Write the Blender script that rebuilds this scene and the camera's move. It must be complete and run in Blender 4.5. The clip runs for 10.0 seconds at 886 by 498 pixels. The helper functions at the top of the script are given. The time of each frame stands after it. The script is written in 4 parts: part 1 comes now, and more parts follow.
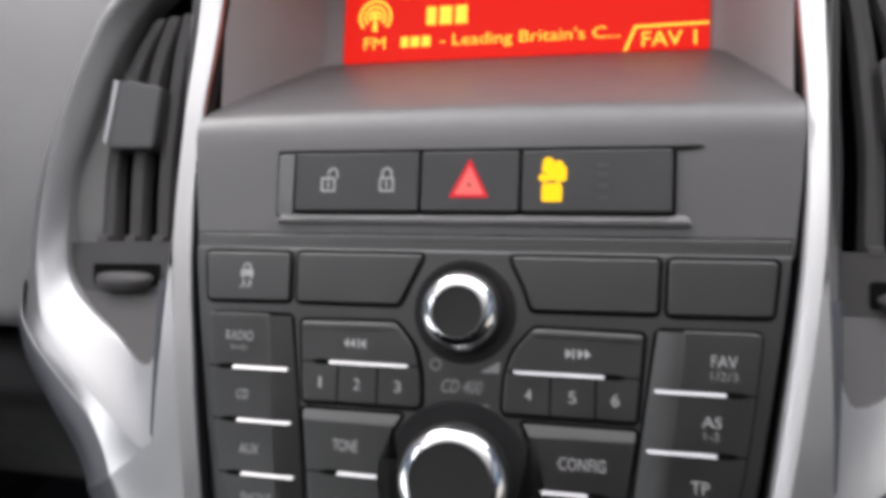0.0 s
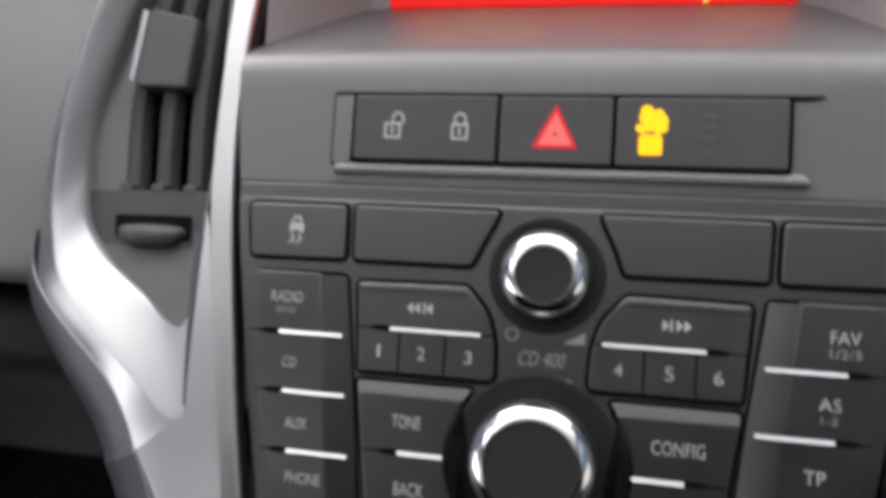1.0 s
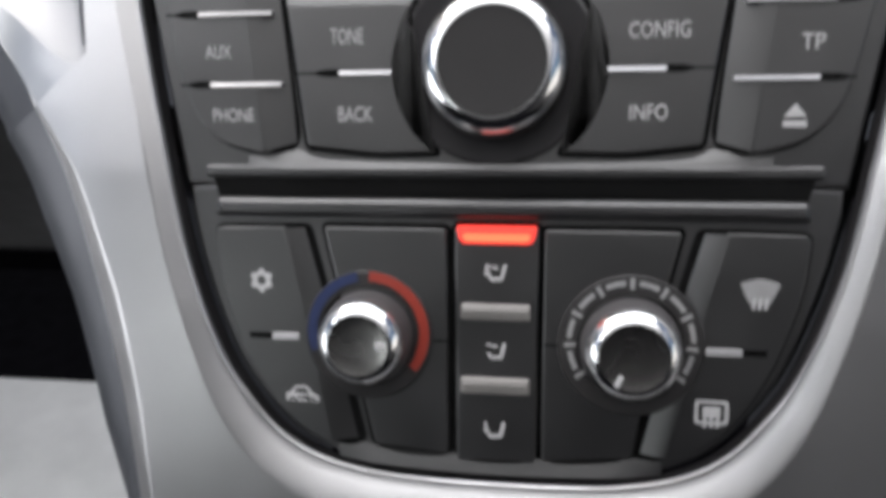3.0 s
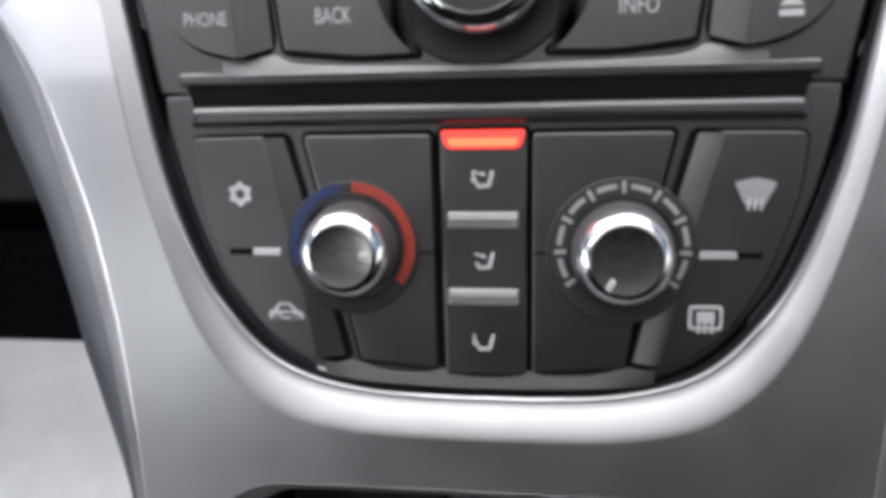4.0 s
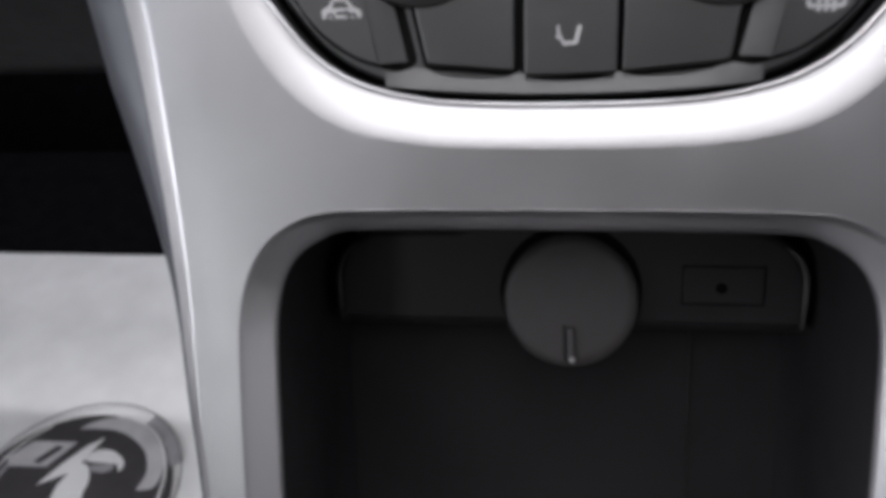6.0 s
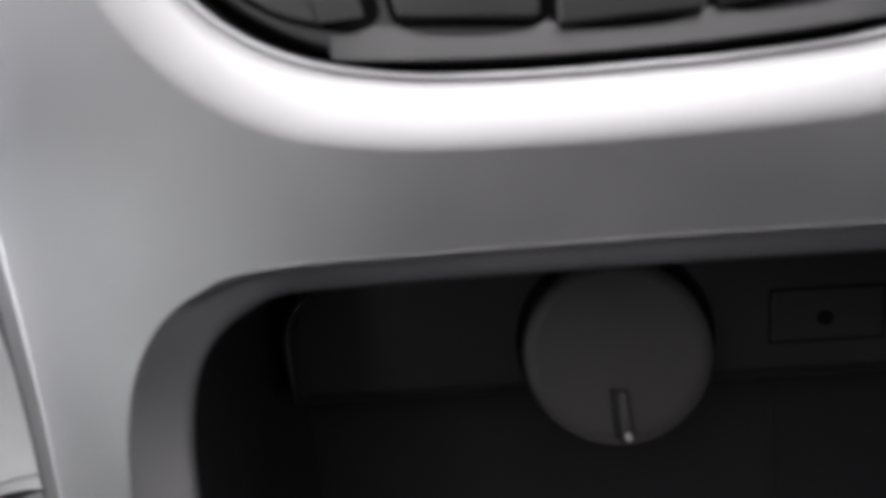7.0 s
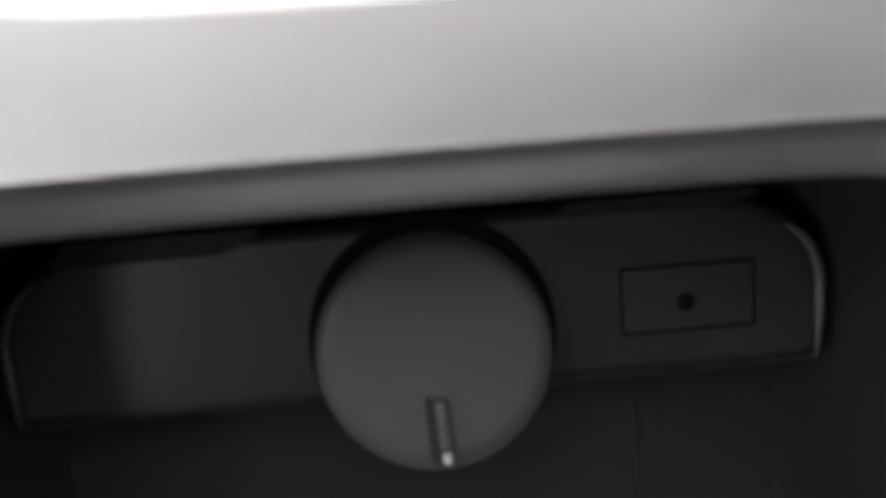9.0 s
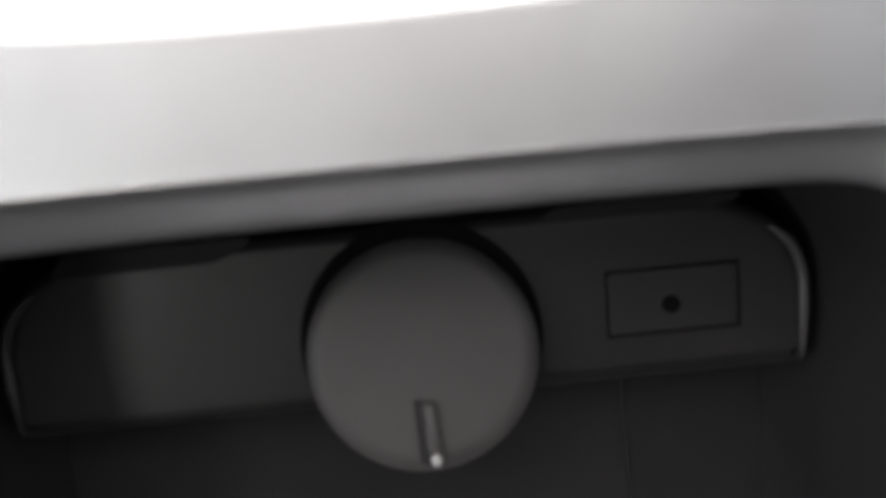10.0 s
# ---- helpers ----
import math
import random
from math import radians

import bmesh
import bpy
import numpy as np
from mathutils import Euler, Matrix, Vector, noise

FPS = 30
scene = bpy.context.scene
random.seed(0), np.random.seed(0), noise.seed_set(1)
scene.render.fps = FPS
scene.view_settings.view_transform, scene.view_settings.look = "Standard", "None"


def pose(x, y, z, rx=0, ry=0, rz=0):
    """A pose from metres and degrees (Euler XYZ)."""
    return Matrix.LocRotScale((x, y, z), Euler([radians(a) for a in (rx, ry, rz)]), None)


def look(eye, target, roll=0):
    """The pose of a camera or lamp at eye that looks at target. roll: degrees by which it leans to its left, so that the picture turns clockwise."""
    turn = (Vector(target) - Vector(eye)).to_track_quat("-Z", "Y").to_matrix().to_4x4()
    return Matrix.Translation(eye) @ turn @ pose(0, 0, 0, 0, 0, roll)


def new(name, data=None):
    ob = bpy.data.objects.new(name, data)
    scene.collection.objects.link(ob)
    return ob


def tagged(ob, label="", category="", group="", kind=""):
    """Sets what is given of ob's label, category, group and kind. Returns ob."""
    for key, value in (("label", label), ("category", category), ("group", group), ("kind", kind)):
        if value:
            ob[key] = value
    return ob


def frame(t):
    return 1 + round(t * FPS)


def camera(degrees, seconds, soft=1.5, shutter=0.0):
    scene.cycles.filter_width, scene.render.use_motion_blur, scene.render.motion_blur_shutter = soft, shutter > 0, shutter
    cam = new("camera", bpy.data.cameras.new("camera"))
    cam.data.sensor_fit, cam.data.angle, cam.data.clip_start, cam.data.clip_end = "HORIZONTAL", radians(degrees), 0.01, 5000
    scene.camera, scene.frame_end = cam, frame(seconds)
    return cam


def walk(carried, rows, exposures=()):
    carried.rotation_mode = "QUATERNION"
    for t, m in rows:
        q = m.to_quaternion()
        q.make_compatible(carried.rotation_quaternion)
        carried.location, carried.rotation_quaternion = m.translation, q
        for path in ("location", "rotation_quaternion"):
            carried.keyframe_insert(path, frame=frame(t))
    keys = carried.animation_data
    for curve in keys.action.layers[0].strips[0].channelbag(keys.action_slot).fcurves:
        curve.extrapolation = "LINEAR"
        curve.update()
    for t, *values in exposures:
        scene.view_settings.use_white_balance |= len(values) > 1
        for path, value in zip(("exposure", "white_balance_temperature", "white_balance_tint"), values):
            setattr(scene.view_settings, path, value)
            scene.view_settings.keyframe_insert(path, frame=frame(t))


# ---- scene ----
cam = camera(60.0, 10.0, soft=4.6, shutter=0.4)
cam.data.dof.use_dof, cam.data.dof.focus_distance, cam.data.dof.aperture_fstop = True, 0.25, 16.0
# The console face leans back by LEAN degrees. It is modelled in its own upright frame:
# u to the right, d into the dashboard, v up along the face; FACE lays that frame into the car.
LEAN = 28.0
FACE = pose(0, 0, 0.40, -LEAN, 0, 0)
# seconds, eye (u, d, v) in the console's frame, yaw, pitch, roll in degrees
WALK = (
    (0.0, 0.0538, -0.2484, 0.1831, 13.94, 4.09, 2.03),
    (0.2, 0.0498, -0.2452, 0.1910, 14.70, 4.09, 2.37),
    (0.4, 0.0471, -0.2461, 0.1995, 14.04, 4.98, 2.98),
    (0.5, 0.0444, -0.2455, 0.2010, 13.32, 4.78, 3.03),
    (0.7, 0.0325, -0.2383, 0.1931, 12.21, 3.76, 3.79),
    (0.9, 0.0224, -0.2296, 0.1810, 12.87, 3.05, 4.14),
    (1.0, 0.0174, -0.2273, 0.1741, 12.16, 3.19, 3.71),
    (1.2, 0.0200, -0.2207, 0.1687, 11.12, 2.07, 2.37),
    (1.5, 0.0216, -0.2107, 0.1575, 8.92, 0.49, 1.62),
    (1.7, 0.0201, -0.2068, 0.1504, 8.73, -1.80, 1.27),
    (2.0, 0.0179, -0.2041, 0.1401, 8.99, -3.61, 0.78),
    (2.2, 0.0167, -0.2036, 0.1350, 9.04, -4.48, 0.54),
    (2.5, 0.0127, -0.2026, 0.1256, 8.45, -6.35, 0.54),
    (2.7, 0.0143, -0.1989, 0.1191, 8.37, -6.49, 0.41),
    (3.0, 0.0163, -0.1989, 0.1067, 8.73, -7.82, -0.06),
    (3.1, 0.0149, -0.1971, 0.1034, 8.08, -8.74, -0.03),
    (4.3, 0.0192, -0.1969, 0.0864, 8.45, -11.81, -1.39),
    (4.5, 0.0222, -0.2013, 0.0762, 9.56, -13.75, -1.34),
    (4.7, 0.0212, -0.2098, 0.0545, 9.87, -12.94, -1.22),
    (4.9, 0.0184, -0.2142, 0.0427, 10.32, -12.62, -1.19),
    (5.0, 0.0200, -0.2122, 0.0325, 10.78, -10.46, -0.69),
    (5.2, 0.0141, -0.2115, 0.0295, 9.73, -10.60, -0.71),
    (5.5, 0.0048, -0.2110, 0.0258, 8.88, -11.76, -0.13),
    (7.0, -0.0208, -0.1164, 0.0157, 4.37, -12.61, -5.09),
    (7.2, -0.0256, -0.1131, 0.0121, 2.41, -11.81, -4.72),
    (7.5, -0.0291, -0.1011, 0.0072, 2.52, -12.34, -5.71),
    (7.7, -0.0271, -0.0951, 0.0056, 4.92, -11.22, -5.80),
    (8.0, -0.0237, -0.0861, 0.0031, 4.23, -11.86, -5.92),
    (8.2, -0.0200, -0.0851, -0.0009, 3.13, -10.94, -5.32),
    (8.5, -0.0140, -0.0831, -0.0073, -1.30, -9.87, -4.39),
    (8.7, -0.0074, -0.0831, -0.0072, -2.77, -9.61, -4.40),
    (9.0, 0.0012, -0.0836, -0.0065, -2.05, -9.80, -4.50),
    (9.2, 0.0035, -0.0853, -0.0057, -1.70, -9.71, -5.01),
    (9.5, 0.0051, -0.0859, -0.0040, -1.37, -9.83, -5.34),
    (10.0, 0.0055, -0.0862, -0.0053, -1.16, -9.78, -5.32),
)


def held(x, y, z, yaw, pitch, roll):
    return FACE @ Matrix.Translation((x, y, z)) @ pose(0, 0, 0, 0, 0, yaw) @ pose(0, 0, 0, 90 + pitch, 0, 0) @ pose(0, 0, 0, 0, 0, roll)


walk(cam, [(row[0], held(*row[1:])) for row in WALK],
     exposures=((0.0, 0.27, 6500, 11), (1.5, 0.25, 6500, 12), (2.0, 0.42, 6480, 11), (2.5, 0.57, 6450, 10), (3.0, 0.63, 6450, 10), (4.5, 0.97, 6300, 12), (5.0, 0.9, 6250, 13), (5.5, 0.76, 6300, 13),
                (6.8, 0.48, 6500, 13), (7.5, 0.22, 6550, 11), (8.0, 0.26, 6600, 12), (8.2, 0.26, 6600, 12), (8.5, 0.75, 6650, 11), (9.0, 1.45, 6700, 10), (9.5, 1.62, 6700, 9), (10.0, 1.68, 6700, 9)))

# ---- world and light ----
world = bpy.data.worlds.new("overcast_sky")
scene.world = world
world.use_nodes = True
wn = world.node_tree
sky = wn.nodes.new("ShaderNodeTexSky")
sky.sky_type, sky.sun_disc = "NISHITA", False
sky.sun_elevation, sky.sun_rotation = radians(50), radians(-60)
sky.dust_density, sky.air_density = 3.0, 1.0
wn.nodes["Background"].inputs["Strength"].default_value = 0.05
wn.links.new(sky.outputs["Color"], wn.nodes["Background"].inputs["Color"])
sun_data = bpy.data.lights.new("sun", "SUN")
sun_data.energy, sun_data.angle, sun_data.color = 0.8, radians(25), (1.0, 0.97, 0.93)
sun = new("sun", sun_data)
sun.matrix_world = look((-2.2, 1.4, 3.6), (0, 0, 0.6))


def window_light(name, eye, target, w, h, watts, colour):
    data = bpy.data.lights.new(name, "AREA")
    data.shape, data.size, data.size_y, data.energy, data.color = "RECTANGLE", w, h, watts, colour
    ob = new(name, data)
    ob.matrix_world = look(eye, target)
    return ob


# added area lamps that stand in for skylight by the glazing and assumed open doors
window_light("near_side_window_light", (-0.79, -0.42, 1.02), (-0.20, -0.50, 1.50), 0.50, 0.30, 3.0, (0.96, 0.965, 1.0))
window_light("near_side_low_fill", (-0.79, -0.34, 0.44), (0.0, -0.32, 0.40), 0.60, 0.26, 1.25, (0.96, 0.965, 1.0))
window_light("rear_near_side_window_light", (-0.79, -1.32, 0.78), (0.0, -1.20, 0.78), 0.50, 0.30, 1.2, (0.97, 1.0, 0.985))
window_light("off_side_window_light", (0.79, -0.40, 0.98), (0.0, -0.40, 1.45), 0.84, 0.36, 0.3, (1.0, 0.93, 0.87))
window_light("off_side_low_fill", (0.79, -0.30, 0.45), (0.0, -0.28, 0.40), 0.60, 0.28, 0.38, (1.0, 0.93, 0.87))
window_light("windscreen_light", (0.0, 0.36, 1.12), (0.0, -0.12, 0.50), 1.25, 0.62, 8.5, (0.98, 0.975, 1.0))
# Extra fill lamp added to brighten the headlining, as light off the ground would.
window_light("windscreen_ceiling_fill", (0.0, 0.56, 0.92), (0.0, -0.5, 1.20), 1.25, 0.24, 38.0, (0.98, 0.975, 1.0))
window_light("rear_window_light", (0.0, -1.56, 1.03), (0.0, -0.10, 0.55), 1.05, 0.28, 0.05, (1.0, 0.97, 0.94))


# ---- materials ----


def material(name, base, rough=0.5, metal=0.0, grain=0.0, grain_size=600.0, mottle=0.12, mottle_size=18.0, scuff=0.0, coat=0.0, spec=0.5):
    """A procedural surface: base colour with broad mottling, fine grain in the relief, and streaky wear in the gloss."""
    m = bpy.data.materials.new(name)
    m.use_nodes = True
    nt = m.node_tree
    b = nt.nodes["Principled BSDF"]
    co = nt.nodes.new("ShaderNodeTexCoord")
    big = nt.nodes.new("ShaderNodeTexNoise")
    big.inputs["Scale"].default_value, big.inputs["Detail"].default_value = mottle_size, 5.0
    nt.links.new(co.outputs["Object"], big.inputs["Vector"])
    ramp = nt.nodes.new("ShaderNodeValToRGB")
    lo = [max(0.0, c * (1 - mottle)) for c in base]
    hi = [min(1.0, c * (1 + mottle)) for c in base]
    ramp.color_ramp.elements[0].position, ramp.color_ramp.elements[1].position = 0.3, 0.7
    ramp.color_ramp.elements[0].color, ramp.color_ramp.elements[1].color = (*lo, 1), (*hi, 1)
    nt.links.new(big.outputs["Fac"], ramp.inputs["Fac"])
    nt.links.new(ramp.outputs["Color"], b.inputs["Base Color"])
    b.inputs["Metallic"].default_value = metal
    b.inputs["Specular IOR Level"].default_value = spec
    b.inputs["Coat Weight"].default_value = coat
    b.inputs["Coat Roughness"].default_value = 0.25
    fine = nt.nodes.new("ShaderNodeTexNoise")
    fine.inputs["Scale"].default_value, fine.inputs["Detail"].default_value = grain_size, 3.0
    nt.links.new(co.outputs["Object"], fine.inputs["Vector"])
    if grain:
        bump = nt.nodes.new("ShaderNodeBump")
        bump.inputs["Strength"].default_value, bump.inputs["Distance"].default_value = grain, 0.0004
        nt.links.new(fine.outputs["Fac"], bump.inputs["Height"])
        nt.links.new(bump.outputs["Normal"], b.inputs["Normal"])
    wear = nt.nodes.new("ShaderNodeMapRange")
    wear.inputs["To Min"].default_value, wear.inputs["To Max"].default_value = max(0.02, rough - 0.06 - scuff), min(1.0, rough + 0.06 + scuff)
    rub = nt.nodes.new("ShaderNodeTexNoise")
    rub.inputs["Scale"].default_value, rub.inputs["Detail"].default_value = 55.0, 6.0
    nt.links.new(co.outputs["Object"], rub.inputs["Vector"])
    nt.links.new(rub.outputs["Fac"], wear.inputs["Value"])
    nt.links.new(wear.outputs["Result"], b.inputs["Roughness"])
    return m


def lamp_material(name, colour, strength):
    m = bpy.data.materials.new(name)
    m.use_nodes = True
    b = m.node_tree.nodes["Principled BSDF"]
    b.inputs["Base Color"].default_value = (*[c * 0.3 for c in colour], 1)
    b.inputs["Roughness"].default_value = 0.45
    b.inputs["Specular IOR Level"].default_value = 0.15
    b.inputs["Emission Color"].default_value = (*colour, 1)
    b.inputs["Emission Strength"].default_value = strength
    return m


SILVER = material("satin_silver_paint", (0.57, 0.57, 0.575), 0.35, 0.98, 0.05, 7000.0, 0.045, 22.0, 0.02)
LIP = material("satin_silver_lip_paint", (0.50, 0.50, 0.51), 0.42, 0.82, 0.03, 9000.0, 0.03, 14.0, 0.02)
VENT_SILVER = material("satin_silver_vent_paint", (0.44, 0.44, 0.445), 0.46, 0.85, 0.03, 9000.0, 0.03, 14.0, 0.03)
# The trim's silver where it lies in shade; the shade is put into the colour.
FLANK = material("shaded_silver_paint", (0.085, 0.090, 0.102), 0.42, 0.4, 0.05, 6000.0, 0.06, 14.0, 0.04)
CHROME = material("bright_chrome", (0.86, 0.87, 0.88), 0.12, 1.0, 0.0, 900.0, 0.02, 30.0, 0.02)
BRUSHED = material("satin_metal_insert", (0.29, 0.29, 0.295), 0.36, 1.0, 0.0, 900.0, 0.05, 40.0)
DULL = material("dull_metal_insert", (0.28, 0.272, 0.262), 0.38, 0.9, 0.0, 900.0, 0.10, 60.0)
DASH = material("grained_dash_plastic", (0.18, 0.1755, 0.178), 0.48, 0.0, 0.55, 1500.0, 0.10, 9.0, 0.04, spec=0.75)
RECESS = material("charcoal_recess_plastic", (0.32, 0.312, 0.316), 0.62, 0.0, 0.35, 1700.0, 0.06, 12.0, 0.04, spec=0.25)
FASCIA = material("grained_fascia_plastic", (0.125, 0.122, 0.124), 0.36, 0.0, 0.45, 1700.0, 0.08, 12.0, 0.04, spec=0.7)
LOWER = material("black_lower_dash_plastic", (0.009, 0.0088, 0.0095), 0.6, 0.0, 0.4, 1500.0, 0.1, 12.0, 0.04, spec=0.2)
PLATE = material("charcoal_panel_plastic", (0.008, 0.0078, 0.0083), 0.37, 0.0, 0.10, 2200.0, 0.10, 20.0, 0.05, spec=1.0)
BUTTON = material("charcoal_button_plastic", (0.008, 0.0078, 0.0083), 0.35, 0.0, 0.08, 2400.0, 0.10, 25.0, 0.05, spec=1.0)
for satin in (PLATE, BUTTON):
    satin.node_tree.nodes["Principled BSDF"].inputs["IOR"].default_value = 1.65
SWITCH = material("black_switch_plastic", (0.054, 0.0535, 0.055), 0.34, 0.0, 0.16, 2400.0, 0.10, 25.0, 0.05)
# Black of the joints, also used for sheets that stand in for shade.
GAP = material("black_joint_and_shade", (0.004, 0.004, 0.004), 0.8, 0.0, 0.0, 900.0, 0.2, 30.0, spec=0.1)
DARK_CHROME = material("dark_satin_chrome", (0.26, 0.255, 0.25), 0.26, 1.0, 0.0, 900.0, 0.05, 60.0, 0.03)
KNOB = material("black_knob_rubber", (0.026, 0.025, 0.025), 0.55, 0.0, 0.1, 2600.0, 0.1, 40.0, 0.05, spec=0.3)
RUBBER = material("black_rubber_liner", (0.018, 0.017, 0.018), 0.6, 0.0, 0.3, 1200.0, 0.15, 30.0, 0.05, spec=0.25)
SHELF = material("dark_moulded_plastic", (0.024, 0.0226, 0.0232), 0.36, 0.0, 0.25, 1800.0, 0.12, 30.0, 0.05)
CAP = material("grey_moulded_cap", (0.054, 0.0505, 0.050), 0.42, 0.0, 0.25, 1900.0, 0.10, 40.0, 0.06)
VANE = material("grey_vane_plastic", (0.062, 0.059, 0.060), 0.48, 0.0, 0.2, 1800.0, 0.1, 25.0)
CLEAR = material("greyish_clear_plastic", (0.22, 0.21, 0.20), 0.35, 0.2, 0.0, 900.0, 0.1, 60.0)
INK = material("pale_legend_and_glint", (0.44, 0.44, 0.44), 0.5, 0.0, 0.0, 900.0, 0.08, 200.0)
DIM = material("dim_printed_legend", (0.28, 0.28, 0.28), 0.5, 0.0, 0.0, 900.0, 0.08, 200.0)
BLUE = material("blue_print", (0.012, 0.022, 0.075), 0.45, 0.0, 0.0, 900.0, 0.1, 200.0)
RED = material("red_print", (0.28, 0.034, 0.021), 0.45, 0.0, 0.0, 900.0, 0.1, 200.0)
CARPET = material("black_carpet", (0.0045, 0.0044, 0.0055), 0.95, 0.0, 1.0, 900.0, 0.4, 60.0, spec=0.04)
CABIN = material("dark_cabin_trim", (0.028, 0.027, 0.027), 0.8, 0.0, 0.2, 700.0, 0.15, 6.0)
ROOFING = material("pale_headlining", (0.84, 0.83, 0.82), 0.9, 0.0, 0.3, 700.0, 0.06, 6.0)
PAPER = material("white_paper", (0.76, 0.77, 0.76), 0.75, 0.0, 0.25, 160.0, 0.07, 22.0)
PRINT_DARK = material("dark_print", (0.045, 0.042, 0.045), 0.6, 0.0, 0.0, 900.0, 0.15, 60.0)
PRINT_MID = material("mid_grey_print", (0.30, 0.30, 0.31), 0.6, 0.0, 0.0, 900.0, 0.12, 40.0)
PRINT_PALE = material("pale_grey_print", (0.48, 0.48, 0.485), 0.6, 0.0, 0.0, 900.0, 0.15, 40.0)
ASPHALT = material("asphalt", (0.05, 0.05, 0.05), 0.9, 0.0, 0.5, 90.0, 0.2, 1.5)
SCREEN = lamp_material("lit_red_display", (0.78, 0.013, 0.006), 0.8)
GLYPH = lamp_material("lit_amber_characters", (1.0, 0.62, 0.06), 1.15)
AMBER = lamp_material("lit_amber_telltale", (1.0, 0.55, 0.01), 1.1)
PINK = lamp_material("lit_hazard_symbol", (0.85, 0.16, 0.15), 0.75)
HAZARD = lamp_material("lit_red_outline", (0.80, 0.03, 0.045), 0.6)
GLOW = lamp_material("lit_red_bar", (0.95, 0.06, 0.045), 1.0)
GLOW_CORE = lamp_material("lit_orange_core", (1.0, 0.16, 0.07), 1.15)

# ---- building helpers; lengths of the console in millimetres ----
MM = 0.001
ORIGIN = {}


def smooth(me, angle=38):
    for p in me.polygons:
        p.use_smooth = True
    me.set_sharp_from_angle(angle=radians(angle))


def thing(name, at, label, category, group="", kind=""):
    """An Empty in the console's frame, at a point in millimetres."""
    ob = new(name)
    ob.empty_display_size = 0.01
    ob.matrix_world = FACE @ Matrix.Translation(Vector(at) * MM)
    ORIGIN[ob.name] = Vector(at)
    return tagged(ob, label, category, group, kind)


def part(name, bm, mat, parent, label="", angle=38):
    """Links a bmesh in the console's millimetres as one mesh under a thing or a part."""
    o = ORIGIN[parent.name]
    for v in bm.verts:
        v.co = (v.co - o) * MM
    bmesh.ops.recalc_face_normals(bm, faces=bm.faces)
    me = bpy.data.meshes.new(name)
    bm.to_mesh(me)
    bm.free()
    me.materials.append(mat)
    smooth(me, angle)
    ob = new(name, me)
    ob.parent = parent
    ORIGIN[ob.name] = o
    if label:
        tagged(ob, label)
    return ob


def fixed(name, bm, mat, label, category, kind="structure", angle=38):
    """A piece of the setting in the console's frame."""
    for v in bm.verts:
        v.co = v.co * MM
    bmesh.ops.recalc_face_normals(bm, faces=bm.faces)
    me = bpy.data.meshes.new(name)
    bm.to_mesh(me)
    bm.free()
    me.materials.append(mat)
    smooth(me, angle)
    ob = new(name, me)
    ob.matrix_world = FACE
    ORIGIN[ob.name] = Vector((0, 0, 0))
    return tagged(ob, label, category, "", kind)


def loft(rings, closed=False, cap_first=False, cap_last=False):
    """A skin over rings of points (u, d, v), all of one length."""
    bm = bmesh.new()
    rows = [[bm.verts.new(p) for p in r] for r in rings]
    n = len(rows[0])
    for a, b in zip(rows, rows[1:]):
        for i in range(n if closed else n - 1):
            j = (i + 1) % n
            bm.faces.new((a[i], a[j], b[j], b[i]))
    if cap_first:
        bm.faces.new(rows[0])
    if cap_last:
        bm.faces.new(rows[-1])
    return bm


def curve(points, per=6, closed=False):
    """Catmull-Rom through points of any dimension."""
    p = [np.array(q, float) for q in points]
    n, out = len(p), []
    for i in range(n if closed else n - 1):
        a, b, c, d = (p[(i + k) % n] if closed else p[min(max(i + k, 0), n - 1)] for k in (-1, 0, 1, 2))
        for k in range(per):
            t = k / per
            out.append(tuple(0.5 * (2 * b + (c - a) * t + (2 * a - 5 * b + 4 * c - d) * t * t + (3 * b - a - 3 * c + d) * t ** 3)))
    if not closed:
        out.append(tuple(p[-1]))
    return out


def rounded(points, r=1.2, seg=3):
    """A closed (u, v) outline with its corners rounded; r may be one radius or one a corner."""
    out, n = [], len(points)
    for i, p in enumerate(points):
        rad = r[i] if isinstance(r, (list, tuple)) else r
        p = Vector(p)
        a, b = Vector(points[i - 1]) - p, Vector(points[(i + 1) % n]) - p
        cut = min(rad, a.length * 0.45, b.length * 0.45)
        if cut < 0.05:
            out.append(tuple(p))
            continue
        s, e = p + a.normalized() * cut, p + b.normalized() * cut
        for k in range(seg + 1):
            t = k / seg
            out.append(tuple((1 - t) ** 2 * s + 2 * t * (1 - t) * p + t * t * e))
    return out


def arc(cu, cv, r, a0, a1, n=10):
    return [(cu + r * math.cos(radians(a0 + (a1 - a0) * k / n)), cv + r * math.sin(radians(a0 + (a1 - a0) * k / n))) for k in range(n + 1)]


def grown(outline, by):
    """The closed (u, v) outline moved outward by so much (inward when negative)."""
    n = len(outline)
    area = sum(outline[i - 1][0] * outline[i][1] - outline[i][0] * outline[i - 1][1] for i in range(n))
    sign = 1 if area > 0 else -1
    out = []
    for i in range(n):
        a, p, b = Vector(outline[i - 1]), Vector(outline[i]), Vector(outline[(i + 1) % n])
        n1, n2 = (p - a), (b - p)
        n1 = Vector((n1.y, -n1.x)).normalized() if n1.length > 1e-6 else Vector((0, 0))
        n2 = Vector((n2.y, -n2.x)).normalized() if n2.length > 1e-6 else Vector((0, 0))
        m = n1 + n2
        m = m.normalized() / max(0.5, math.sqrt(max(0.0, (1 + n1.dot(n2)) / 2))) if m.length > 1e-6 else n1
        out.append(tuple(p + m * by * sign))
    return out


